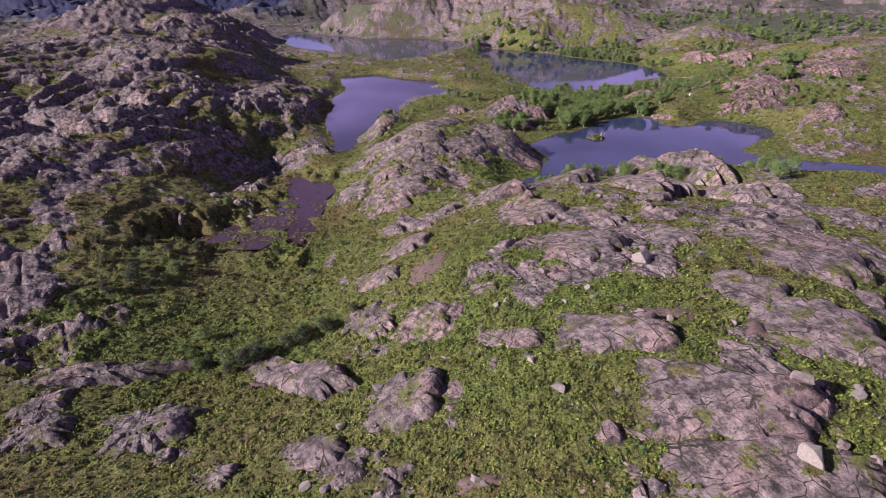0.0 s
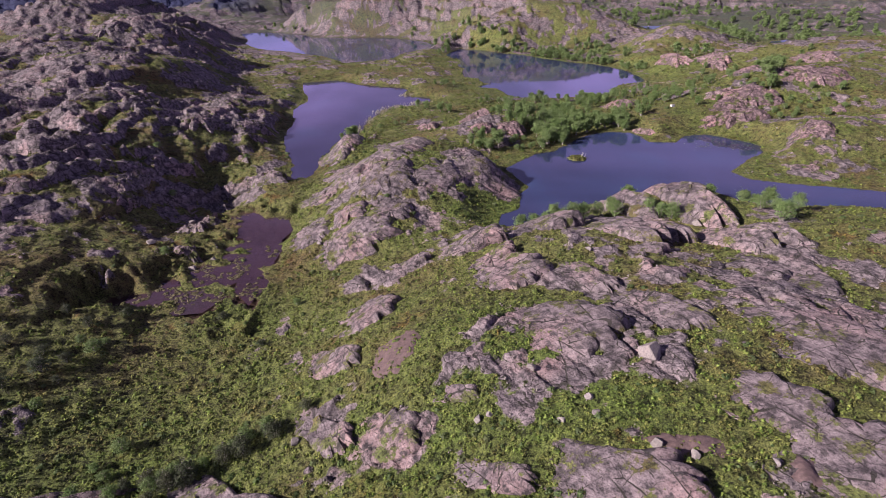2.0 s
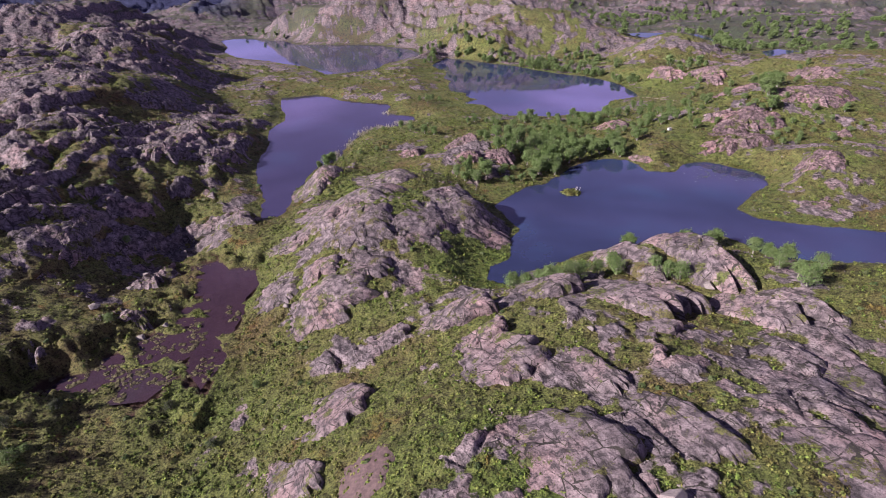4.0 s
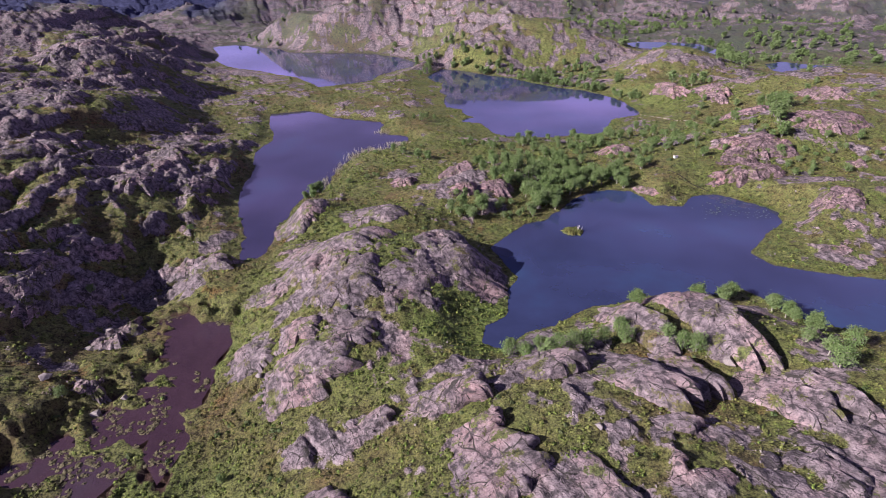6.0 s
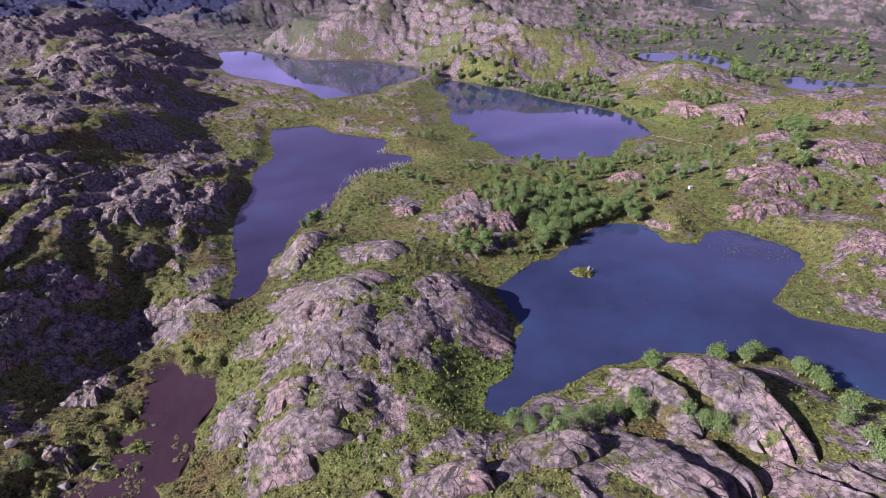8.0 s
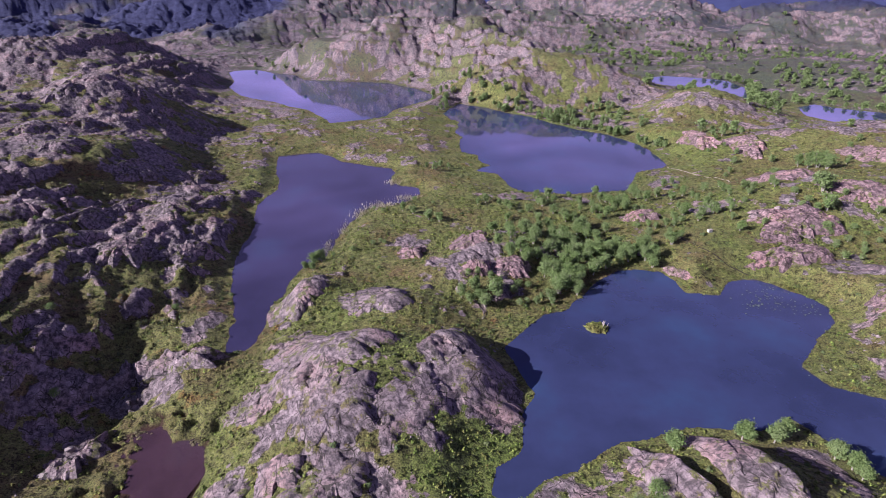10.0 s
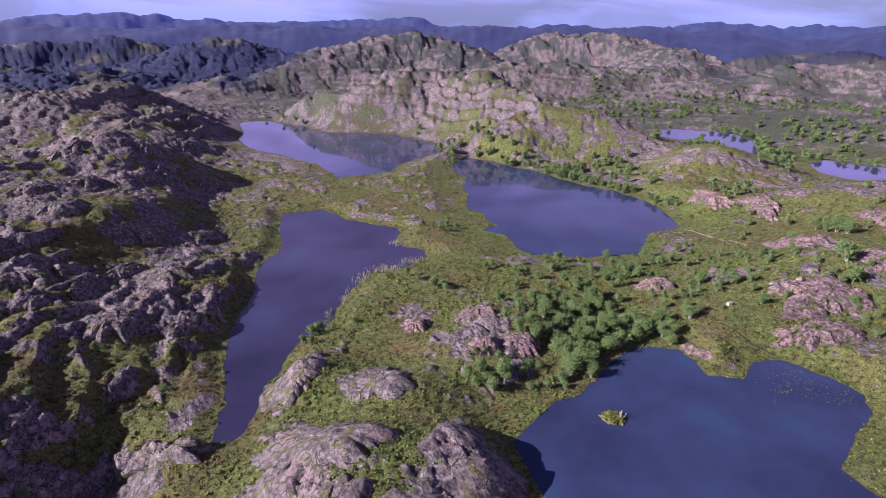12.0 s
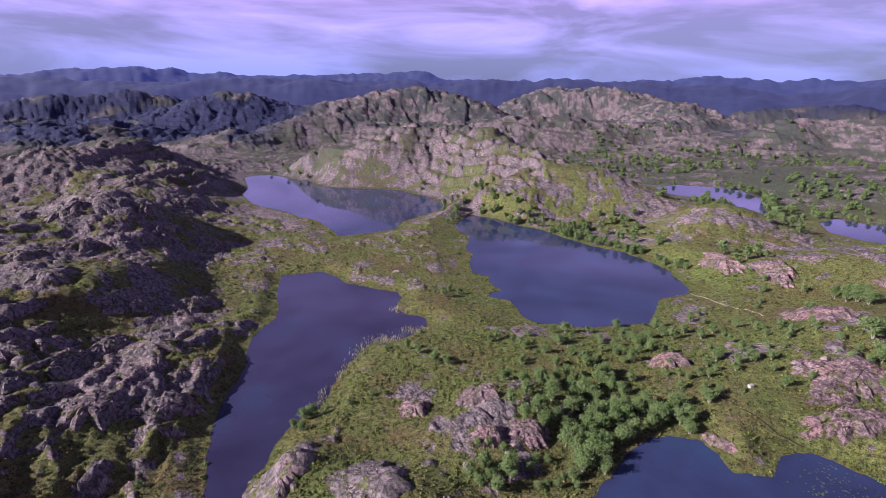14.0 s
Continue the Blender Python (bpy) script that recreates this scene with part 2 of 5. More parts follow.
def leafy(name, dark, light, dry, rough=0.6):
    """Leaves whose colour varies from spray to spray and from plant to plant."""
    m, n, l, b = material(name)
    geo, info = n.new("ShaderNodeNewGeometry"), n.new("ShaderNodeObjectInfo")
    patch = tex(n, l, 0.25, 3, 0.6, geo.outputs["Position"])
    c = mixed(n, l, geo.outputs["Random Per Island"], dark, light)
    c = mixed(n, l, ramp(n, l, patch.outputs["Fac"], [(0.45, (0, 0, 0)), (0.7, (0.8, 0.8, 0.8))]), c, dry)
    c = mixed(n, l, maths(n, l, "MULTIPLY", info.outputs["Random"], 0.35), c, dry)
    l.new(c, b.inputs["Base Color"])
    b.inputs["Roughness"].default_value = rough
    b.inputs["Specular IOR Level"].default_value = 0.2
    thin, both = n.new("ShaderNodeBsdfTranslucent"), n.new("ShaderNodeMixShader")
    both.inputs["Fac"].default_value = 0.3
    l.new(c, thin.inputs["Color"])
    l.new(b.outputs["BSDF"], both.inputs[1])
    l.new(thin.outputs["BSDF"], both.inputs[2])
    l.new(both.outputs["Shader"], n["Material Output"].inputs["Surface"])
    return m


def tussock(name, lush_amount):
    """Low plants that take the hue of the heath round them."""
    m, n, l, b = material(name)
    geo = n.new("ShaderNodeNewGeometry")
    veg, _, _ = heath_colour(n, l, geo.outputs["Position"], lush_amount)
    l.new(mixed(n, l, 1.0, veg, ramp(n, l, geo.outputs["Random Per Island"], [(0.0, (0.55, 0.6, 0.55)), (1.0, (1.3, 1.32, 1.2))]), "MULTIPLY"), b.inputs["Base Color"])
    b.inputs["Roughness"].default_value = 0.8
    b.inputs["Specular IOR Level"].default_value = 0.15
    return m


leaf_material = leafy("birch_leaves", (0.085, 0.145, 0.040), (0.225, 0.315, 0.10), (0.185, 0.235, 0.10))
scrub_leaves = leafy("scrub_leaves", (0.045, 0.080, 0.026), (0.125, 0.175, 0.058), (0.13, 0.135, 0.062))
juniper_leaves = leafy("juniper_needles", (0.028, 0.042, 0.022), (0.09, 0.115, 0.06), (0.10, 0.10, 0.055))
heather_material = tussock("heather_leaves", 0.35)
grass_material = tussock("grass_blades", 0.95)


def plain(name, colour, scale, depth, rough=0.8):
    m, n, l, b = material(name)
    geo = n.new("ShaderNodeNewGeometry")
    t = tex(n, l, scale, 5, 0.65, geo.outputs["Position"])
    l.new(mixed(n, l, 0.8, colour, ramp(n, l, t.outputs["Fac"], [(0.35, (0.5, 0.5, 0.5)), (0.65, (1.2, 1.2, 1.2))]), "MULTIPLY"), b.inputs["Base Color"])
    l.new(bump(n, l, t.outputs["Fac"], 0.6, depth), b.inputs["Normal"])
    b.inputs["Roughness"].default_value = rough
    return m


bark_material = plain("birch_bark", (0.32, 0.29, 0.25), 5.0, 0.02)
dead_wood = plain("bleached_wood", (0.42, 0.38, 0.33), 6.0, 0.02)
sedge_material = plain("bog_sedge_leaves", (0.12, 0.105, 0.045), 2.0, 0.05)
turf_material = plain("islet_turf", (0.13, 0.15, 0.045), 3.0, 0.3)
white_paint = plain("white_paint", (0.75, 0.74, 0.70), 4.0, 0.01, 0.5)
path_gravel = plain("path_gravel", (0.38, 0.33, 0.25), 2.0, 0.05)
mud_material = plain("peat_mud", (0.03, 0.022, 0.015), 2.0, 0.05)


def water_material(name, tint, clear):
    m, n, l, b = material(name)
    geo = n.new("ShaderNodeNewGeometry")
    ripple = tex(n, l, 1.3, 3, 0.5, geo.outputs["Position"])
    l.new(bump(n, l, ripple.outputs["Fac"], 0.02, 0.1), b.inputs["Normal"])
    bed = tex(n, l, 0.035, 5, 0.6, geo.outputs["Position"])
    deep = ramp(n, l, bed.outputs["Fac"], [(0.36, tuple(0.72 * v for v in tint)), (0.52, tint), (0.68, (tint[0] * 1.05, tint[1] * 1.35, tint[2] * 1.25))])
    l.new(deep, b.inputs["Base Color"])
    b.inputs["Roughness"].default_value, b.inputs["IOR"].default_value = 0.04, 1.333
    b.inputs["Alpha"].default_value = 1.0 - clear
    return m


lake_water = water_material("lake_water", (0.037, 0.046, 0.114), 0.10)
peat_water = water_material("peat_water", (0.040, 0.036, 0.088), 0.10)
bog_water = water_material("bog_water", (0.062, 0.034, 0.050), 0.20)

# ---- ponds: outlines on their water level ----
POND_WEST = [(-63.3, 342), (-55.2, 344.6), (-44.9, 349.1), (-34.7, 339), (-30.2, 331.1), (-17, 325.9), (-4.9, 320.2), (-3, 313.9), (-5, 302.3), (.6, 294.6),
             (7.5, 292.3), (9.4, 285.2), (4.2, 276.6), (-2.9, 271.3), (-11.8, 268.1), (-17.2, 254.4), (-20.2, 241), (-21.9, 227.6), (-27.4, 221.3), (-30.1, 210),
             (-30.3, 202.1), (-32.4, 196.7), (-30.8, 188.9), (-31.6, 180.8), (-33.5, 178.2), (-36.9, 177.7), (-39.4, 185.1), (-38.8, 190.4), (-43.7, 201.2),
             (-45.9, 210.4), (-49.2, 218.9), (-50.1, 228.2), (-50.1, 240.7), (-51.2, 255), (-54.7, 265.8), (-55.6, 272.6), (-54.4, 282.4), (-51.5, 292.1), (-58.2, 318.3)]
POND_NORTH = [(24.8, 444.3), (37.3, 479.2), (56.4, 463.3), (69.7, 445.3), (82.7, 433.2), (93, 413.6), (105.2, 394.8), (118.5, 384.5), (125.9, 369.6), (130.3, 354.1),
              (131.1, 336), (128.7, 320.6), (117.9, 314.9), (109.6, 310.1), (104.7, 299.9), (95.8, 286.1), (84.8, 285), (72.7, 281.8), (62.1, 283.3), (51.6, 285.9),
              (47.1, 292.5), (47, 299.6), (43.7, 309.7), (33.1, 315), (42.8, 322.1), (38.5, 331.1), (38.1, 340.8), (30.3, 347.6), (29.9, 363.3), (32.8, 378.8),
              (30.3, 390), (34.1, 417.9), (28.5, 426.2)]
POND_FAR = [(-183.4, 647.2), (-179.6, 658.8), (-161.5, 667.6), (-130.4, 638.5), (-114.7, 632), (-99.4, 599.2), (-76.7, 590.8), (-44.7, 586), (-18.2, 578.2),
            (7.8, 546.5), (19.3, 518.2), (16.8, 496.6), (4, 480.5), (-9.4, 458.7), (-14, 437.7), (-27.7, 427), (-38, 422.6), (-48, 418.2), (-56.6, 436.8),
            (-70.8, 460.6), (-87.9, 474.4), (-102.6, 491.3), (-118.2, 501.1), (-134.4, 518), (-153.2, 554), (-160.3, 590.6)]
POND_EAST = [(39.3, 187.2), (44.7, 188.8), (52.2, 194.8), (54.2, 199.1), (61.1, 206.1), (66.8, 210.6), (74.3, 210.4), (78.7, 209), (80.3, 203.1), (80.7, 196.1),
             (89.3, 195.3), (96.3, 202.7), (103.9, 204.4), (108.3, 200.8), (112.3, 194.8), (115.1, 187.8), (112, 181.5), (102.6, 173.8), (95.5, 167.8), (91.7, 164),
             (94.6, 157), (100, 153.5), (111.8, 149.5), (130, 142), (160, 126), (150, 105), (118, 118), (97.7, 129.9), (91.1, 131.5), (87.8, 134.9), (84.7, 139.1),
             (82.7, 144.5), (79.8, 149.3), (75.5, 146.2), (67.9, 146.2), (58.4, 147.6), (51.1, 145), (44.8, 144.5), (39.1, 141.5), (35.1, 137.4), (28.6, 136.2),
             (22.8, 131.5), (19.9, 133.4), (21.4, 138.6), (26.3, 142), (27.9, 147), (28.1, 151.3), (31.2, 157.5), (29.5, 166.4), (27.5, 173.5)]
POND_BOG = [(-39.5, 152), (-43.3, 152.8), (-46.6, 150.6), (-46.7, 144), (-42.5, 141), (-39.5, 138.7), (-42.7, 132.2), (-42.3, 130), (-38.2, 126.9), (-40.5, 125.5),
            (-44.5, 124.9), (-47.2, 121.4), (-47.7, 118.6), (-44.9, 115), (-51, 117.4), (-55.3, 114), (-57.8, 110), (-53.1, 111.5), (-46.7, 112.5), (-44, 110.5),
            (-46.6, 106.9), (-42.2, 108.1), (-40, 111.9), (-42.6, 114.8), (-40.8, 117.4), (-36.6, 119.6), (-35.2, 115), (-33.4, 110.4), (-32.9, 115.8), (-32.6, 120.8),
            (-33.9, 126.2), (-33.3, 130.8), (-34.5, 137.2), (-32.9, 142.6), (-34.7, 147.8)]
POND_HILL = [(213, 573.5), (239.6, 586.9), (266, 575.6), (282.8, 558.8), (278.9, 522.2), (258.2, 481.9), (246.4, 453.5), (237.1, 441.4), (229.2, 447.9), (227.1, 465.6),
             (244.8, 498.2), (240.9, 525.8), (221.7, 530.1), (211.5, 545.2)]
POND_MOOR = [(269, 437.3), (289.3, 449.4), (297.7, 434.8), (306, 427.2), (325, 415), (330, 395), (288.1, 377.1), (272.3, 386.1), (262.9, 394.5), (258.2, 411.7)]
POND_DISTANT = [(600, 1205), (640, 1232), (664, 1222), (622, 1110), (582, 1105)]
PONDS = [("west", POND_WEST, -2.5, 4.0, peat_water), ("north", POND_NORTH, -2.0, 10.0, lake_water), ("far", POND_FAR, -2.5, 12.0, lake_water),
         ("east", POND_EAST, 0.0, 5.0, lake_water), ("bog", POND_BOG, -4.0, 4.0, bog_water), ("hill", POND_HILL, 3.0, 15.0, lake_water),
         ("moor", POND_MOOR, 3.0, 12.0, lake_water), ("distant", POND_DISTANT, 11.5, 25.0, lake_water)]

# ---- landform: hills (x, y, half length, half width, turn, height) ----
NEAR = [(32, 58, 30, 30, 0, 9.7), (62, 84, 30, 26, -20, 6.6), (58, 130, 16, 10, -35, 6.1), (27, 112, 20, 16, 0, 6.3), (4, 84, 16, 15, 0, 4.2), (-34, 58, 14, 12, 0, -0.7),
        (40, 20, 45, 30, 0, 4.5), (-20, 20, 35, 25, 0, 1.6), (90, 110, 22, 18, -20, 7.8), (110, 60, 40, 35, 0, 0), (150, 60, 50, 50, 0, 5.3)]
VALLEY = [(-34, 100, 20, 38, 8, -5.5), (-60, 60, 25, 25, 0, -1.6), (-44, 128, 12, 22, 0, 0.7)]
KNOLL = [(-1, 160, 17, 14, 0, 9.5), (-8, 137, 12, 12, 0, 4.9), (20, 164, 8, 12, 20, 4.7), (-22, 197, 12, 8, 0, 3.2), (4, 188, 12, 8, 0, 4.2), (20, 208, 14, 10, 0, 4.3),
        (34, 224, 12, 10, 0, 5), (12, 140, 9, 9, 0, 2.3), (-28, 160, 8, 14, 0, -1.9)]
LEFT = [(-85, 168, 20, 22, 0, 6.4), (-116, 222, 28, 34, 0, 8), (-138, 285, 30, 40, 0, 1.7), (-175, 352, 40, 60, 15, 17.2), 
        (-120, 120, 40, 45, 0, 11), (-200, 230, 60, 80, 0, 22), (-105, 295, 18, 36, 10, 7.3), (-72, 238, 13, 30, 6, 5.0), (-280, 400, 80, 110, 0, 19), (-60, 160, 12, 20, 0, -7)]
RIGHT = [(132, 184, 22, 16, 0, 7), (136, 246, 24, 20, 0, 5.7), (168, 246, 34, 30, 0, 9.4), (104, 222, 22, 20, 0, 4.7), (156, 362, 26, 36, 0, 5.8), (204, 425, 34, 40, 0, 13.9),
        (290, 560, 60, 50, 0, -7.6), (420, 610, 110, 90, 0, 11.6), (250, 300, 60, 60, 0, 20), (200, 190, 50, 40, 0, 5.4), (84, 204, 10, 8, 0, 2.2)]
FAR_POND = [(62, 495, 40, 30, 0, 19.0), (0, 589, 40, 30, 0, 0.8), (-108, 656, 40, 30, 0, 12.6), (-78, 652, 40, 30, 0, 2.4), (-50, 656, 40, 30, 0, 7.8), (-24, 618, 40, 30, 0, 24.7),
            (-4, 669, 40, 30, 0, 31.0), (30, 648, 40, 30, 0, -3.0), (57, 627, 40, 30, 0, 35.3), (64, 586, 40, 30, 0, 30.1), (101, 560, 40, 30, 0, 21.3), (117, 526, 40, 30, 0, 20.7),
            (137, 499, 40, 30, 0, 8.5), (161, 491, 40, 30, 0, 11.6)]
FAR_TERRACE = [(-324, 924, 70, 50, 0, 9.8), (-278, 994, 70, 50, 0, 22.5), (-235, 1007, 70, 50, 0, -13.5), (-196, 1047, 70, 50, 0, 49.3), (-136, 1027, 70, 50, 0, -0.6), (-51, 1037, 70, 50, 0, 23.7),
               (45, 1048, 70, 50, 0, 16.9), (144, 1059, 70, 50, 0, 10.1), (205, 1069, 70, 50, 0, 13.4), (281, 1051, 70, 50, 0, 12.5), (344, 1031, 70, 50, 0, 2.1), (419, 1001, 70, 50, 0, 9.8),
               (465, 956, 70, 50, 0, 25.5)]
FAR_TOPS = [(-226, 1367, 95, 75, 0, 7.0), (-182, 1425, 95, 75, 0, 31.0), (-139, 1461, 95, 75, 0, 9.0), (-72, 1486, 95, 75, 0, 61.9), (11, 1489, 95, 75, 0, 24.4), (80, 1467, 95, 75, 0, 38.1),
            (151, 1411, 95, 75, 0, 25.5), (257, 1669, 95, 75, 0, 53.2), (326, 1657, 95, 75, 0, 23.3), (422, 1635, 95, 75, 0, 65.9), (529, 1602, 95, 75, 0, 49.2), (579, 1530, 95, 75, 0, 45.9),
            (608, 1409, 95, 75, 0, 51.9), (631, 1287, 95, 75, 0, 14.9)]
FAR_WEST = [(-568, 1364, 120, 100, 0, 15.8), (-541, 1430, 120, 100, 0, 21.2), (-483, 1452, 120, 100, 0, 34.9), (-416, 1474, 120, 100, 0, 8.7), (-347, 1442, 120, 100, 0, 26.1), (-637, 978, 120, 100, 0, 5.0),
            (-593, 1068, 120, 100, 0, 30.2), (-519, 1110, 120, 100, 0, -2.3), (-1106, 1626, 120, 100, 0, 38.9), (-976, 1713, 120, 100, 0, 37.5), (-838, 1789, 120, 100, 0, 53.3)]
FAR_GREEN = [(506, 980, 62, 60, 0, -45.0), (524, 946, 62, 60, 0, 29.7), (584, 968, 62, 60, 0, 58.7), (615, 946, 62, 60, 0, -13.5), (647, 923, 62, 60, 0, -8.2), (676, 900, 62, 60, 0, 61.2)]
FAR_EAST = [(980, 1722, 110, 90, 0, 34.4), (1158, 1726, 110, 90, 0, 31.1), (1264, 1646, 110, 90, 0, 40.8)]
LEFT_CREST = [(-266, 498, 45, 45, 0, 23.0), (-293, 566, 45, 45, 0, 28.3), (-268, 625, 40, 45, 0, 31.5), (-159, 364, 26, 30, 0, 0.1), (-153, 385, 26, 26, 0, 10.7), (-127, 274, 20, 22, 0, 5.3),
              (-86, 207, 14, 17, 0, 5.1), (-110, 226, 16, 18, 0, 2.9), (-185, 330, 26, 26, 0, 1.0), (-75, 212, 12, 14, 0, 0.0), (-205, 560, 30, 40, 0, 18.8), (-190, 470, 35, 35, 0, 17.0),
              (180, 412, 24, 24, 0, 7.9), (166, 349, 16, 16, 0, 0.5), (182, 330, 18, 18, 0, 2.9), (207, 329, 22, 22, 0, 3.0)]
HILLS = NEAR + VALLEY + KNOLL + LEFT + RIGHT + FAR_POND + FAR_TERRACE + FAR_TOPS + FAR_WEST + FAR_GREEN + FAR_EAST + LEFT_CREST
# steep-sided tables of rock
CLIFFS = [(-110, 168, 25, 46, -8, 2.5), (-130, 288, 27, 55, -8, 6), (-150, 385, 34, 50, 20, 6), (-30, 668, 95, 60, 6, 13), (70, 662, 115, 62, -14, 7), (250, 1020, 200, 60, 0, 22), (-60, 1230, 260, 60, 5, 20), (420, 1290, 260, 50, -5, 22)]
# rockiness of the cover (x, y, half length, half width, amount)
BARE = [(80, 500, 60, 40, 0.14), (-1, 155, 26, 24, 0.08), (-125, 190, 70, 90, 0.14), (-180, 340, 90, 120, 0.34), (-260, 560, 110, 160, 0.30), (40, 580, 120, 70, 0.10), (62, 680, 200, 90, 0.08),
        (34, 62, 34, 30, 0.02), (26, 36, 16, 9, -0.25), (10, 44, 14, 12, -0.14), (62, 118, 22, 26, 0.0), (40, 100, 30, 14, -0.06), (-85, 160, 32, 45, 0.0), (150, 250, 50, 40, -0.14), (200, 420, 50, 50, 0.05),
        (-30, 90, 24, 40, -0.5), (0, 262, 50, 45, -0.3), (70, 245, 35, 25, -0.35), (-20, 390, 60, 40, -0.22), (110, 215, 30, 18, -0.25), (140, 330, 40, 40, -0.15), (350, 600, 160, 150, -0.2), (-66, 300, 12, 18, -0.25), (-66, 205, 16, 50, 0.10)]

# lush green hollows, and browner moor (x, y, half length, half width, amount)
GREEN = [(-48, 74, 18, 9, 0.55), (-22, 86, 12, 14, 0.4), (-36, 108, 12, 10, 0.4), (-110, 190, 60, 80, -0.4), (-180, 340, 90, 120, -0.25), (18, 138, 12, 18, 0.8), (-28, 98, 30, 40, 0.25), (6, 56, 22, 24, 0.42), (-35, 45, 30, 25, -0.3), (-62, 304, 10, 16, 0.7), (-62, 230, 12, 45, -0.3), (135, 335, 40, 40, 0.4), (20, 78, 16, 18, 0.4), (110, 245, 40, 36, 0.4), (110, 420, 40, 40, 0.4),
         (40, 72, 14, 10, 0.4), (-10, 262, 40, 40, -0.15), (-20, 390, 60, 40, -0.12), (-52, 112, 18, 30, -0.5), (-75, 150, 26, 60, -0.35), (330, 560, 120, 120, 0.3)]
# stepped, broken ground (x, y, half length, half width, amount)
RUGGED = [(-125, 190, 60, 90, 1.0), (-190, 340, 90, 120, 1.0), (-260, 560, 110, 160, 1.0), (-5, 155, 24, 26, 0.4), (40, 590, 200, 130, 1.0), (200, 420, 80, 80, 0.4), (150, 245, 45, 35, 0.5), (-80, 80, 30, 60, 0.4), (-66, 215, 18, 65, 0.9)]


def lattice(i, j, seed):
    h = (i.astype(np.int64) * 374761393 + j.astype(np.int64) * 668265263 + seed * 974634777) & 0xFFFFFFFF
    h = ((h ^ (h >> 13)) * 1274126177) & 0xFFFFFFFF
    return ((h ^ (h >> 16)) & 0xFFFFFF) / 16777215.0


def value_noise(x, y, seed):
    """Smooth noise from -1 to 1 with cells of one unit."""
    i, j = np.floor(x), np.floor(y)
    u, v = x - i, y - j
    u, v = u * u * u * (u * (u * 6 - 15) + 10), v * v * v * (v * (v * 6 - 15) + 10)
    a, b = lattice(i, j, seed), lattice(i + 1, j, seed)
    c, d = lattice(i, j + 1, seed), lattice(i + 1, j + 1, seed)
    return 2 * (a + (b - a) * u + (c - a) * v + (a - b - c + d) * u * v) - 1


def fbm(x, y, size, octaves, seed, gain=0.5):
    total, amp, norm = 0, 1.0, 0.0
    for k in range(octaves):
        a = 0.6 + 1.1 * k
        xs, ys = (x * math.cos(a) - y * math.sin(a)) / size, (x * math.sin(a) + y * math.cos(a)) / size
        total = total + amp * value_noise(xs + 17.3 * k, ys - 9.1 * k, seed + k)
        norm += amp
        size, amp = size / 2.03, amp * gain
    return total / norm


def blocks(x, y, size, seed, turn=0.5, stretch=1.5):
    """Jointed rock: a height for each tilted block, and the distance to the next joint."""
    c, s = math.cos(turn), math.sin(turn)
    u, v = (x * c + y * s) / size, (-x * s + y * c) / (size * stretch)
    i0, j0 = np.floor(u), np.floor(v)
    best, second, height = np.full(x.shape, 9.0), np.full(x.shape, 9.0), np.zeros(x.shape)
    for di in (-1, 0, 1):
        for dj in (-1, 0, 1):
            i, j = i0 + di, j0 + dj
            du, dv = u - i - 0.15 - 0.7 * lattice(i, j, seed), v - j - 0.15 - 0.7 * lattice(i, j, seed + 1)
            d = np.sqrt(du * du + dv * dv)
            h = 2 * lattice(i, j, seed + 2) - 1 + 1.5 * du * (2 * lattice(i, j, seed + 3) - 0.75) + 0.8 * dv * (2 * lattice(i, j, seed + 4) - 1)
            near = d < best
            second = np.where(near, best, np.minimum(second, d))
            height = np.where(near, h, height)
            best = np.where(near, d, best)
    return height, second - best


def step(a, b, v):
    k = np.clip((v - a) / (b - a), 0, 1)
    return k * k * (3 - 2 * k)


def shore_distance(x, y, outline):
    """Metres to the outline, negative inside."""
    best, inside = np.full(x.shape, 1e9), np.zeros(x.shape, bool)
    for (ax, ay), (bx, by) in zip(outline, outline[1:] + outline[:1]):
        ex, ey = bx - ax, by - ay
        k = np.clip(((x - ax) * ex + (y - ay) * ey) / (ex * ex + ey * ey), 0, 1)
        best = np.minimum(best, np.hypot(x - ax - k * ex, y - ay - k * ey))
        if ey:
            inside ^= ((ay > y) != (by > y)) & (x < ax + (y - ay) * ex / ey)
    return np.where(inside, -best, best)


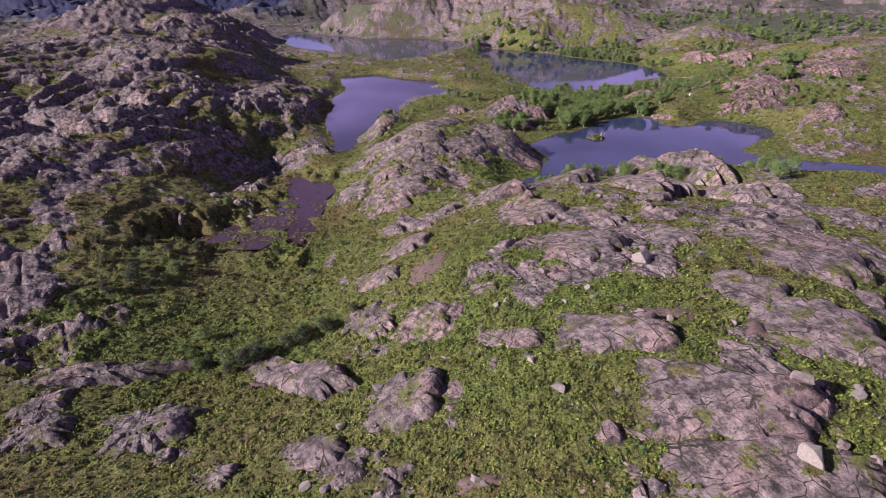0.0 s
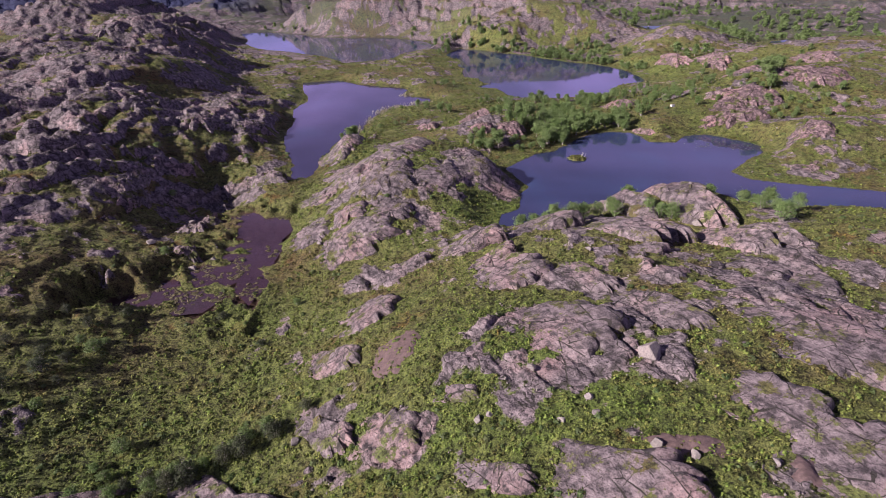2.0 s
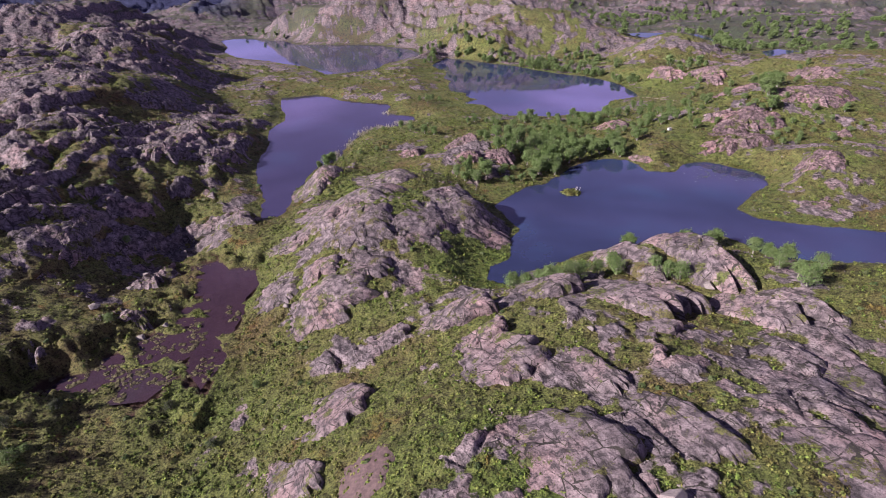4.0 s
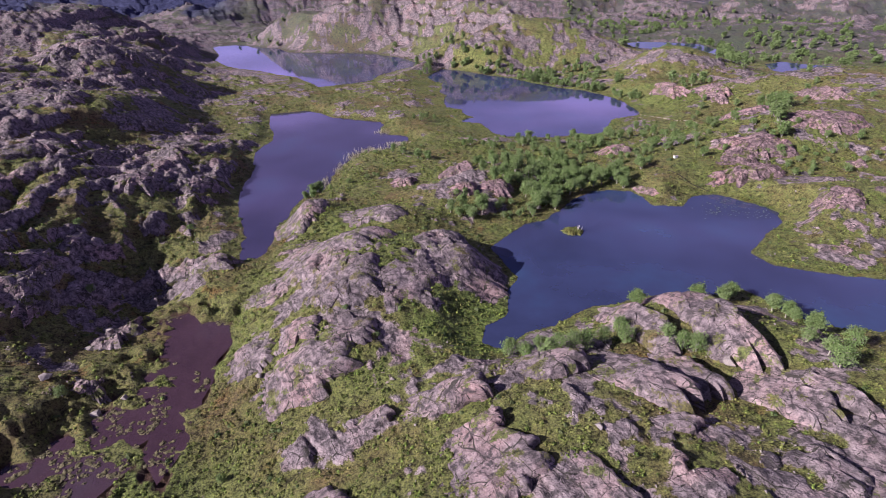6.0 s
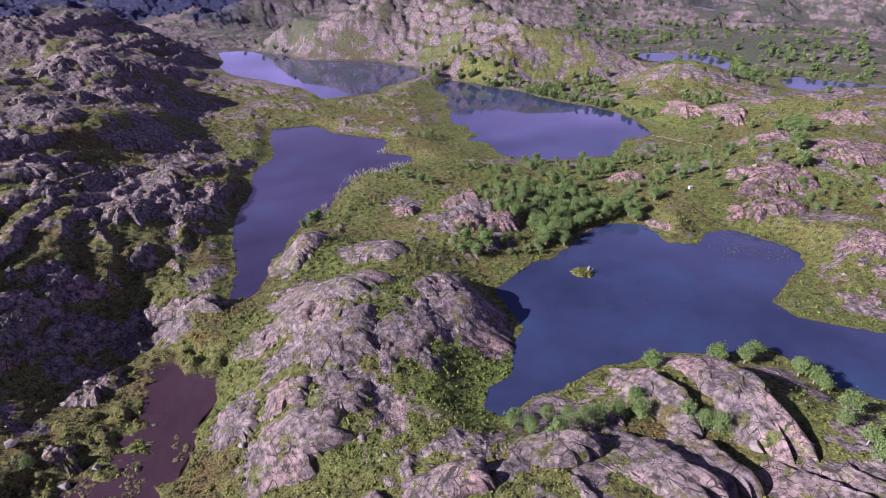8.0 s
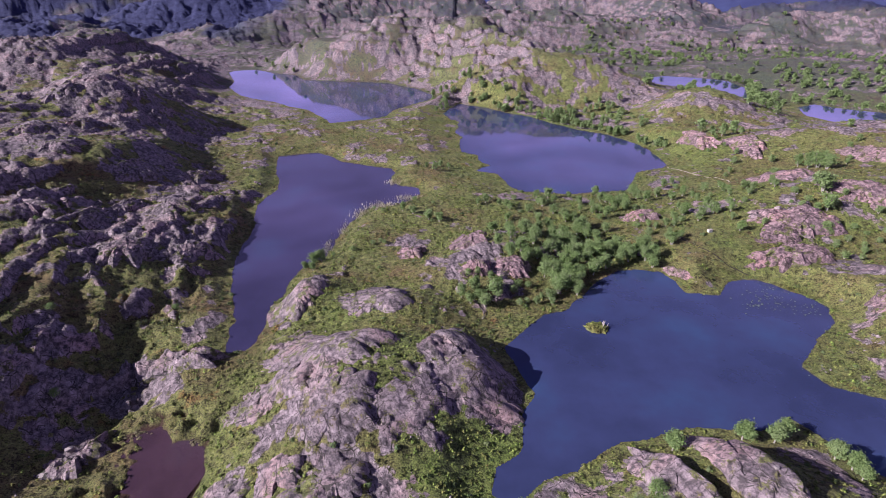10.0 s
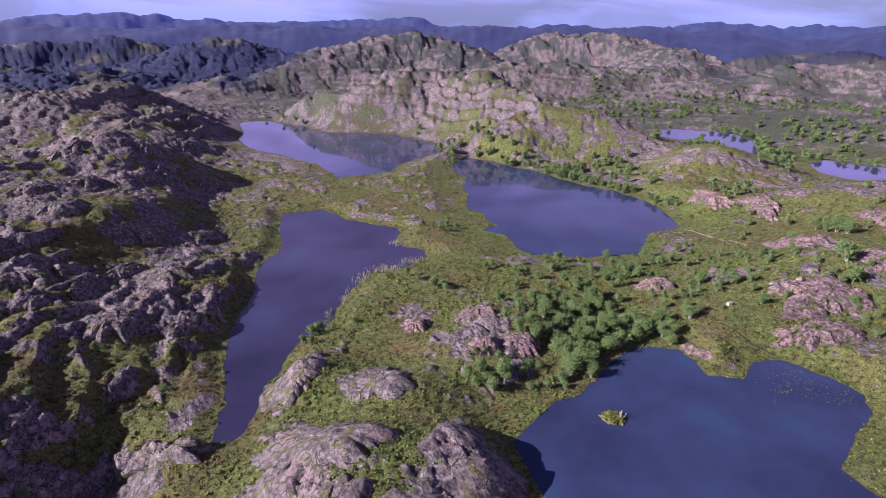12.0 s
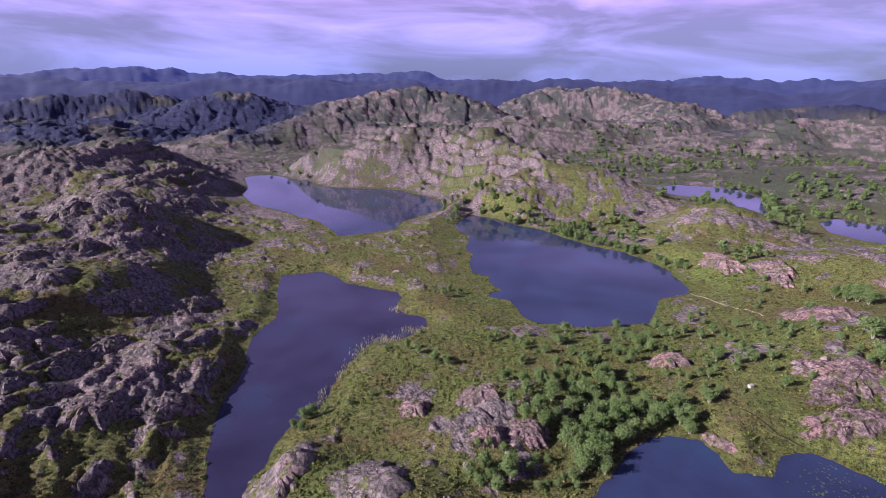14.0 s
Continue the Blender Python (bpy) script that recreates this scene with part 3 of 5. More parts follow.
def landform(x, y, detail=True):
    """Height, and the shares of rock, green, under water and blue-hazed woodland, of the ground."""
    z = np.zeros(x.shape)
    for cx, cy, rx, ry, turn, h in HILLS:
        c, s = math.cos(radians(turn)), math.sin(radians(turn))
        u, v = ((x - cx) * c + (y - cy) * s) / rx, (-(x - cx) * s + (y - cy) * c) / ry
        z = z + h * np.exp(-0.7 * (u * u + v * v) ** 1.25)
    for cx, cy, rx, ry, turn, h in CLIFFS:
        c, s = math.cos(radians(turn)), math.sin(radians(turn))
        u, v = ((x - cx) * c + (y - cy) * s) / rx, (-(x - cx) * s + (y - cy) * c) / ry
        z = z + h * np.exp(-0.7 * (u * u + v * v) ** 3)
    reach = np.hypot(x, y)
    z = z + 60 * step(1500, 4100, reach)
    shore, level, width = np.full(x.shape, 1e9), np.zeros(x.shape), np.full(x.shape, 10.0)
    for _, outline, lev, wid, _ in PONDS:
        xs, ys = [p[0] for p in outline], [p[1] for p in outline]
        near = (x > min(xs) - 50) & (x < max(xs) + 50) & (y > min(ys) - 50) & (y < max(ys) + 50)
        d = np.full(x.shape, 1e9)
        d[near] = shore_distance(x[near], y[near], outline)
        closer = d < shore
        shore, level, width = np.where(closer, d, shore), np.where(closer, lev, level), np.where(closer, wid, width)
    shore = shore + 1.1 * fbm(x, y, 7, 3, 5) + (7.5 * fbm(x, y, 3.6, 3, 6, 0.6) - 1.5) * step(-30, -32, x) * step(160, 158, y)
    dry = step(0, 1, (shore - 0.5) / (2.2 * width))
    bare = np.zeros(x.shape)
    for cx, cy, rx, ry, amount in BARE:
        bare += amount * np.exp(-(((x - cx) / rx) ** 2 + ((y - cy) / ry) ** 2))
    far = step(250, 700, reach)
    rugged = np.zeros(x.shape)
    for cx, cy, rx, ry, amount in RUGGED:
        rugged = np.maximum(rugged, amount * np.exp(-(((x - cx) / rx) ** 2 + ((y - cy) / ry) ** 2) ** 2))
    shelf = z / 7.5 + 0.9 * fbm(x, y, 60, 3, 111)
    shelf = shelf - np.floor(shelf)
    craggy = step(430, 520, y) * np.maximum(rugged, 0.9 * step(800, 1000, reach))
    z = z + craggy * 7.5 * 0.75 * (step(0.55, 0.95, shelf) - shelf)
    west = rugged * step(-32, -50, x)
    wave = (0.94 * x - 0.34 * y) / 14 + 1.9 * fbm(x, y, 46, 2, 101) + 0.55 * fbm(x, y, 13, 2, 103)
    wave = wave - np.floor(wave)
    riser = west * step(0.74, 0.80, wave)
    ledge = west * (0.32 + 1.05 * step(320, 200, y)) * (2.0 + 2.0 * fbm(x, y, 30, 2, 105)) * (np.minimum(wave / 0.78, (1 - wave) / 0.22) - 0.5)
    chipped = (0.90 * x - 0.43 * y) / 4.6 + 1.3 * fbm(x, y, 15, 2, 107) + 0.45 * fbm(x, y, 4, 2, 109)
    chipped = chipped - np.floor(chipped)
    ledge = ledge + np.maximum(west, 0.5 * rugged * step(60, 100, y)) * (0.7 + 0.7 * fbm(x, y, 18, 2, 113)) * (np.minimum(chipped / 0.8, (1 - chipped) / 0.2) - 0.5)
    q = 0.4 * fbm(x, y, 24, 2, 11) + 0.6 * fbm(x, y, 6.5, 4, 21, 0.65) + bare - 0.09 + 0.1 * far - 0.3 * (1 - step(0, 7, shore)) - 0.25 * step(1700, 2400, reach)
    q = q + step(420, 560, y) * 0.45 * fbm(x, y, 17, 3, 17) + step(600, 1200, reach) * (0.5 * fbm(x, y, 70, 3, 15) + 0.08)
    q = q - 0.8 * step(66, 56, np.hypot(x - 0.0, y + 42.0))
    q = q + 0.16 * riser + west * (0.24 * step(0.30, 0.50, wave) - 0.22) + craggy * (0.3 * step(0.5, 0.6, shelf) - 0.16)
    rock = step(-0.14, 0.19, q + 0.13 * fbm(x, y, 2.4, 2, 23))
    green = np.zeros(x.shape)
    for cx, cy, rx, ry, amount in GREEN:
        green += amount * np.exp(-(((x - cx) / rx) ** 2 + ((y - cy) / ry) ** 2))
    lush = np.clip(0.22 + green + 0.45 * fbm(x, y, 30, 4, 31) - 0.1 * far, 0, 1)
    rough = dry * (0.35 + 0.65 * rock)
    z = z + rough * (1.1 * fbm(x, y, 26, 3, 41) + far * 9 * fbm(x, y, 110, 3, 47)) + step(1200, 3500, reach) * 45 * fbm(x, y, 700, 4, 43)
    if detail:
        big, gap = blocks(x, y, 6.5, 51)
        small, gap2 = blocks(x + 3, y, 2.3, 61)
        lift = step(0.25, 0.9, rock) * dry
        amp = 1 + 0.8 * far
        z = z + lift * amp * (0.3 + 0.5 * big * step(0, 0.18, gap) + 0.22 * small * step(0, 0.2, gap2) - 0.4 * (1 - step(0, 0.10, gap)))
        on = rugged > 0.02
        xr, yr = x[on], y[on]
        steps, gap3 = blocks(xr + 1.6 * fbm(xr, yr, 7, 2, 77), yr + 2.0 * fbm(xr, yr, 9, 2, 78), 6.5, 71, 0.25, 2.0)
        z[on] += (dry * rugged * (0.35 + 0.65 * rock) * (1.5 + 0.8 * far))[on] * (1 - 0.4 * west[on]) * steps * step(0, 0.16, gap3)
        z = z + dry * ledge
        off = reach > 800
        z[off] += (step(800, 1200, reach) * 3.0)[off] * (blocks(x[off], y[off], 46, 95, 0.2, 1.7)[0] + blocks(x[off], y[off], 19, 97, 0.6, 1.5)[0])
        z = z + (0.10 + 0.26 * dry) * (1 - 0.5 * rock) * fbm(x, y, 1.7, 3, 81) + 0.55 * dry * rugged * fbm(x, y, 3.4, 3, 83)
    z = level + (z - level) * dry + 0.12 * step(0, 1.5, shore) * (1 - dry)
    wet = step(0.3, -0.3, shore)
    z = np.where(shore < 0.3, level + 0.05 - np.minimum(2.5, 0.22 * (0.3 - shore)), z)
    # share of the colour that holds haze and cloud shade: far woods, distant heath
    wood_haze = np.clip(step(-120, -330, x) * step(760, 950, y) + step(1650, 2100, reach), 0, 1)
    wood_haze = wood_haze * step(-0.25, 0.1, fbm(x, y, 90, 3, 91) - 0.02 + 0.3 * step(1500, 2500, reach) + 0.25 * step(-200, -340, x) * step(800, 950, y)) * step(0, 20, shore)
    wood_haze = np.maximum(wood_haze, np.clip(0.5 * step(470, 680, reach) + 0.2 * step(900, 1200, reach), 0, 1) * step(0.25, 0.0, q))
    return z, rock * step(-1, 3, shore) * (1 - 0.8 * wood_haze), lush, wet, wood_haze


# ---- ground: one sheet, finer towards the walk, out to the horizon ----
HUB = (0.0, -42.0)
fan = np.radians(np.concatenate([np.linspace(-180, -49, 40)[:-1], np.linspace(-46, 46, 720), np.linspace(49, 180, 40)[1:-1]]))
reach_rows = np.concatenate([np.linspace(3, 60, 12)[:-1], np.geomspace(62, 760, 660), np.geomspace(764, 1800, 220), np.geomspace(1812, 4700, 70)])
fan_grid, reach_grid = np.meshgrid(fan, reach_rows)
gx, gy = HUB[0] + reach_grid * np.sin(fan_grid), HUB[1] + reach_grid * np.cos(fan_grid)
gz, g_rock, g_lush, g_wet, g_wood_haze = landform(gx.ravel(), gy.ravel())


def sheet(name, x, y, z, wrap, hub_z):
    rows, cols = x.shape
    co = np.stack([x.ravel(), y.ravel(), z], 1)
    co = np.vstack([co, [HUB[0], HUB[1], hub_z]])
    idx = np.arange(rows * cols).reshape(rows, cols)
    nxt = np.roll(idx, -1, axis=1)
    quads = np.stack([idx[:-1], nxt[:-1], nxt[1:], idx[1:]], -1).reshape(-1, 4)[:, ::-1]
    tris = np.stack([idx[0], nxt[0], np.full(cols, rows * cols)], -1)
    mesh = bpy.data.meshes.new(name)
    mesh.vertices.add(len(co))
    mesh.vertices.foreach_set("co", co.astype(np.float32).ravel())
    loops = np.concatenate([quads.ravel(), tris.ravel()]).astype(np.int32)
    starts = np.concatenate([np.arange(len(quads)) * 4, len(quads) * 4 + np.arange(len(tris)) * 3]).astype(np.int32)
    mesh.loops.add(len(loops))
    mesh.loops.foreach_set("vertex_index", loops)
    mesh.polygons.add(len(starts))
    mesh.polygons.foreach_set("loop_start", starts)
    mesh.update(calc_edges=True)
    mesh.validate()
    mesh.polygons.foreach_set("use_smooth", np.ones(len(mesh.polygons), bool))
    return mesh


ground_mesh = sheet("ground", gx, gy, gz, True, float(gz[:len(fan)].mean()))
cover = ground_mesh.attributes.new("cover", "FLOAT_COLOR", "POINT")
rgba = np.stack([np.append(g_rock, 0), np.append(g_lush, 0), np.append(g_wet, 0), np.append(g_wood_haze, 0)], 1)
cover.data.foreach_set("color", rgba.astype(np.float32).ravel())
ground_mesh.materials.append(ground_material)
tagged(new("ground", ground_mesh), "rolling heath with bare pinkish grey rock", "ground", kind="structure")


def top(x, y):
    """Height of the ground sheet at a place."""
    a, r = math.atan2(x - HUB[0], y - HUB[1]), math.hypot(x - HUB[0], y - HUB[1])
    i, j = int(np.clip(np.searchsorted(fan, a) - 1, 0, len(fan) - 2)), int(np.clip(np.searchsorted(reach_rows, r) - 1, 0, len(reach_rows) - 2))
    u, v = (a - fan[i]) / (fan[i + 1] - fan[i]), (r - reach_rows[j]) / (reach_rows[j + 1] - reach_rows[j])
    g = gz.reshape(reach_grid.shape)
    return float((g[j, i] * (1 - u) + g[j, i + 1] * u) * (1 - v) + (g[j + 1, i] * (1 - u) + g[j + 1, i + 1] * u) * v)


def water_sheet(name, outline, level, mat):
    bm = bmesh.new()
    cx, cy = sum(p[0] for p in outline) / len(outline), sum(p[1] for p in outline) / len(outline)
    grown = []
    for k, (x, y) in enumerate(outline):
        (ax, ay), (bx, by) = outline[k - 1], outline[(k + 1) % len(outline)]
        nx, ny = by - ay, ax - bx
        area = sum(p[0] * q[1] - q[0] * p[1] for p, q in zip(outline, outline[1:] + outline[:1]))
        side = (1 if area > 0 else -1) / max(1e-6, math.hypot(nx, ny))
        grown.append(bm.verts.new((x + 2.2 * nx * side, y + 2.2 * ny * side, level)))
    f = bm.faces.new(grown)
    f.normal_update()
    if f.normal.z < 0:
        f.normal_flip()
    bmesh.ops.triangulate(bm, faces=[f])
    mesh = bpy.data.meshes.new("water")
    bm.to_mesh(mesh)
    bm.free()
    mesh.materials.append(mat)
    return tagged(new("water", mesh), f"still dark {name} reflecting the cloudy sky", "water", kind="structure")


for pond_name, outline, lev, _, mat in PONDS:
    water_sheet("bog pool water" if pond_name == "bog" else "pond water", outline, lev, mat)


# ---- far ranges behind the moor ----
def far_range(name, reach, lift, rough, seed, mat, label):
    a = np.radians(np.linspace(-62, 62, 640))
    crest = lift + rough * fbm(a * reach, np.full(a.shape, seed * 77.0), 620, 6, seed, 0.6) + 0.2 * rough * fbm(a * reach, np.full(a.shape, seed * 31.0), 140, 3, seed + 2, 0.6)
    rows = []
    for k in range(18):
        back = -650 + 52 * k
        share = math.sin(0.5 * math.pi * min(1.0, (back + 650) / 650)) if back <= 0 else 1 - (back / 240) ** 2
        x, y = (reach + back) * np.sin(a), (reach + back) * np.cos(a)
        z = crest * share + 0.34 * lift * min(1.0, (k + 0.3) / 4) * (1.0 if back < -60 else 0.25) * fbm(x, y, 300, 5, seed + 9, 0.6)
        rows.append(np.stack([x, y, z - 20 * (k == 0) - 60 * (k == 17)], 1))
    co = np.concatenate(rows)
    idx = np.arange(len(co)).reshape(len(rows), len(a))
    f = np.stack([idx[:-1, :-1], idx[:-1, 1:], idx[1:, 1:], idx[1:, :-1]], -1).reshape(-1, 4)
    mesh = bpy.data.meshes.new(name)
    mesh.from_pydata(co.tolist(), [], f.tolist())
    mesh.polygons.foreach_set("use_smooth", np.ones(len(f), bool))
    mesh.materials.append(mat)
    return tagged(new(name, mesh), label, "hills", kind="structure")


def range_material(name, colour, haze_glow):
    """Wooded hills in a blue base colour, with distance haze added as faint glow."""
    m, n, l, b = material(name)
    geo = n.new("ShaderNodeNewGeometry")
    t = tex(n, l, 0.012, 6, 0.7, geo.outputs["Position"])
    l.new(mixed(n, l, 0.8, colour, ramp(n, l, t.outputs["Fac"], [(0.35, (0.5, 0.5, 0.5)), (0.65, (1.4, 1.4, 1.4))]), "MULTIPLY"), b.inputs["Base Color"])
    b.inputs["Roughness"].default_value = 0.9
    b.inputs["Emission Color"].default_value, b.inputs["Emission Strength"].default_value = (*haze_glow, 1), 1.0
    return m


# blue glow stands for the haze between; cloud shade is in the dark base
far_range("backdrop", 2900, 118, 46, 3, range_material("wooded_range", (0.014, 0.02, 0.04), (0.008, 0.008, 0.044)), "wooded hills with blue haze glow and cloud shade in their colour")
far_range("backdrop", 4200, 176, 60, 4, range_material("distant_range", (0.014, 0.02, 0.04), (0.017, 0.019, 0.074)), "distant ridge on the horizon with blue haze added as glow")

from mathutils.bvhtree import BVHTree

# ---- things: outcrops (x, y, half length, half width, turn, height), boulders (x, y, half size), trees (x, y) ----
SLABS_HILL = [(24.8, 40.4, 8.9, 5.1, -20, 2.5), (26.2, 32.4, 10.1, 3, -6, 2.4), (-5.9, 49.4, 5.4, 4.9, 6, 1.9), (-15.3, 42.9, 3.7, 2.5, -3, 1.2), (-38.6, 51.4, 5.5, 5, 59, 1.9), (-50, 62.2, 11, 3.3, 19, 2.5),
              (-54.3, 56.2, 3.4, 3.1, 15, 1.3), (-51.2, 49.9, 4.3, 3.8, 5, 1.5), (-25.3, 41.2, 2.5, 1.9, 2, 1), (-4.1, 66.1, 4.7, 3.4, -31, 1.5), (-12.7, 71.1, 6.1, 2.2, -51, 1.6), (18.8, 52.8, 7.3, 4, -20, 2.1),
              (40.9, 51.3, 7.7, 5.9, -21, 2.4)]
SLABS_RISE = [(15.7, 98.8, 6.7, 5.5, -16, 2.2), (20.6, 78.9, 7.8, 6.6, -37, 2.6), (27.8, 93.3, 6, 2.7, -59, 1.6), (37.6, 58.9, 5.6, 3.9, -47, 1.8), (50, 68.7, 8.6, 6.6, -28, 2.7), (35.2, 80.1, 7.1, 2.8, -72, 1.8),
              (61.8, 87.6, 4.2, 3.8, -25, 1.5), (-8.8, 96.9, 5.6, 5, -7, 2), (7.7, 56.1, 4.5, 1.9, -28, 1.3), (-13.3, 85.7, 5.4, 3, -35, 1.6), (53.5, 58.3, 1.8, 1.6, -27, 0.8), (4.9, 68.7, 2.6, 1.4, -22, 0.9),
              (-22, 61.1, 10.8, 3.2, -36, 2.5)]
SLABS_CAPE = [(40.6, 112.2, 8.6, 5.1, -54, 2.4), (48.5, 113.8, 7.7, 4.6, -66, 2.2), (58.9, 128.6, 15, 4.5, -82, 3), (47.3, 130.4, 10.3, 3.1, -75, 2.4), (60.3, 106.8, 7.8, 3.3, -64, 2), (66.6, 106.6, 6.7, 2, -66, 1.6),
              (26.8, 117.3, 7, 3.9, -14, 2), (10.8, 113.7, 8.2, 3.2, -5, 2.1), (14.1, 105.1, 4.5, 2, 14, 1.3), (-0.4, 113, 3.9, 2.2, 6, 1.2), (41.6, 102, 3.3, 1.7, -8, 1)]
SLABS_KNOLL = [(-24.8, 193.8, 7.3, 6.6, 2, 2.5), (-3.5, 190.8, 8.2, 7.4, -28, 2.7), (-12.3, 168, 12.8, 9, -29, 3), (-20.7, 157.5, 7, 6.3, 23, 2.4), (-7.8, 148.3, 8, 7.2, 34, 2.7), (4.9, 147.7, 8.3, 4.6, 33, 2.3),
               (17.6, 154.5, 11.9, 5.1, 6, 3), (-5.7, 133.8, 5, 4.5, 39, 1.8), (-15.5, 136.2, 4.5, 3.7, 23, 1.6), (-24.3, 133.2, 4.9, 4.4, 3, 1.7), (-13, 125.6, 8.9, 5.2, 13, 2.5), (-26.5, 155.1, 3.9, 3.5, -1, 1.4)]
SLABS_RIDGE = [(-139.5, 316.5, 10, 6, 90, 2.8), (-110.7, 228.8, 9.3, 6, 32, 2.7), (-168.7, 350.3, 10, 6, 89, 2.8), (-182.6, 422.9, 10, 5.9, 88, 2.8), (-95.9, 235.6, 10, 4.1, 89, 2.5), (-92, 246.1, 10, 3.8, 91, 2.5),
               (-79.7, 247.7, 9.5, 6, 18, 2.7), (-47.3, 173.2, 8.7, 4.4, -5, 2.3), (-73.3, 155.4, 10, 3, 101, 2.3), (-75.9, 156.9, 3.5, 2.8, 69, 1.3), (-141.4, 376.4, 10, 6, 96, 2.8), (-99.7, 275, 10, 6, 62, 2.8)]
SLABS_SLOPE = [(-146.2, 293.4, 10, 5, 89, 2.6), (-125.2, 271.5, 8.7, 6, 47, 2.6), (-112.7, 376.5, 10, 6, 74, 2.8), (-159.4, 459.7, 10, 6, 86, 2.8), (-198.5, 388.2, 10, 6, 62, 2.8), (-194, 460.4, 10, 6, 73, 2.8),
               (-55.7, 147.8, 5.8, 4.6, 42, 1.9), (-61.2, 220.3, 8.3, 4.4, 47, 2.3), (-75.6, 211.9, 7.7, 5.8, 60, 2.4), (-96.8, 216, 6.5, 4, 67, 1.9), (-83.5, 292.1, 10, 4.9, 77, 2.6), (-51.4, 128.8, 4.3, 1.3, -25, 1.1)]
SLABS_EAST = [(125.2, 178.8, 5.8, 5.2, -46, 2), (117.5, 210.2, 11.2, 4.5, 1, 2.8), (128.8, 227.4, 13, 6.5, -15, 3), (159.8, 237.6, 13, 7.8, -18, 3), (150, 269.4, 13, 7.8, -81, 3), (24, 204.8, 4.3, 3.9, 15, 1.6),
              (33.9, 208.5, 5.2, 4.3, 20, 1.8), (22.8, 225.4, 6, 5.4, -42, 2.1), (5.3, 222.3, 4.2, 3.8, 2, 1.5), (151.5, 339.2, 13, 5.1, -78, 3), (167.6, 321.6, 13, 6.2, -82, 3), (197.9, 285.9, 13, 5.7, -85, 3),
              (82.3, 207.4, 4.8, 1.4, -61, 1.2), (86.8, 249.1, 6.2, 5.6, 22, 2.1), (120.2, 220.3, 7.5, 3.2, 8, 2), (156.5, 211, 2.9, 2.6, -51, 1.1)]
BOULDERS_HILL = [(28.2, 69, 1.7), (30, 32.3, 1.34), (33.2, 39.8, 0.93), (40.3, 41.2, 0.57), (30.7, 36.4, 0.32), (29.4, 37.3, 0.31), (8.2, 64.1, 0.48), (7, 64, 0.56), (11.8, 44.6, 0.89),
                 (-12.5, 46.6, 0.63), (-8.8, 52.7, 0.74), (14.2, 70.3, 0.6), (19.4, 64, 0.56), (15.7, 61.2, 0.47), (34.4, 34.6, 0.64), (35.8, 32.5, 0.51), (39.6, 40.3, 0.7), (19.5, 61.5, 0.47),
                 (23.6, 55.9, 0.74), (9.7, 50.4, 0.61), (2.4, 35.6, 0.52), (3.1, 34.8, 0.4), (-14.5, 37.9, 0.64), (-12.3, 37.1, 0.56), (-16.3, 70.5, 0.74), (26.6, 53.9, 0.52), (33.2, 52, 0.45)]
BOULDERS_SHORE = [(57.8, 116.1, 1.05), (64.7, 115.1, 0.86), (30.7, 101.6, 0.65), (-21.6, 128.2, 0.76), (-59.4, 143.2, 0.69), (-57.9, 149.2, 0.85), (-45.3, 127.2, 0.72), (-49.1, 124.2, 1.1), (127.7, 234.2, 1.42),
                  (-59.4, 130.1, 1.26), (60.8, 127.4, 0.46), (17.1, 107.2, 0.34), (2.5, 122.2, 0.39), (28.6, 200.5, 1.02), (41, 125.3, 0.63), (33.4, 141.9, 0.48)]
TREES_GROVE_A = [(31.6, 216.9), (36.2, 222.2), (43.5, 234.2), (48.6, 237.7), (51.7, 232.7), (54.3, 229.8), (56.4, 225.5), (43.3, 221.9), (38.3, 216.1), (34.7, 212.5),
                 (38.9, 210.9), (43.4, 214.8), (47.1, 217.8), (51, 220.5), (53.2, 217.2), (57.2, 220.1), (61.6, 224.2), (66, 230), (63.7, 233.2), (61.3, 236.5),
                 (44.9, 211.4), (47.2, 208.6), (50.8, 211.1), (54.1, 212.4), (58.6, 214.9)]
TREES_GROVE_B = [(63.3, 217.4), (67.2, 219.7), (70.2, 223.6), (70.9, 219.2), (71.6, 215.3), (76.2, 219.2), (76.6, 215), (78.7, 214.9), (78.4, 220.9), (74.4, 218.5),
                 (77.4, 211.4), (67.9, 213.4), (63.3, 211.1), (58.4, 207.6), (54.2, 205.4), (50.3, 204.3), (50.5, 200.2), (48, 201.1), (46, 204.1), (43.7, 206),
                 (45.6, 197.1), (50.6, 196.2), (48.9, 192.6), (44.9, 225.6), (50.3, 224.1), (60.7, 218.8)]
TREES_MID_A = [(33.9, 268.2), (30.6, 266), (18, 317.3), (15.4, 309.4), (21.7, 314.9), (11.7, 312.8), (5.7, 257), (11.5, 251.2), (15.1, 249.3), (1.8, 259.9),
               (79.4, 269.2), (82.4, 266.1), (73.6, 261.1), (70.1, 265.9), (68.8, 275.8), (81, 257.1), (75.9, 250.8), (74.2, 256.9), (89.6, 268.8), (94.7, 271.2),
               (97.4, 268), (104, 273.3), (85.7, 259), (106.7, 266), (112.9, 270.4), (114.7, 266.1), (122.7, 273.3), (104.3, 255.5), (103, 247.5)]
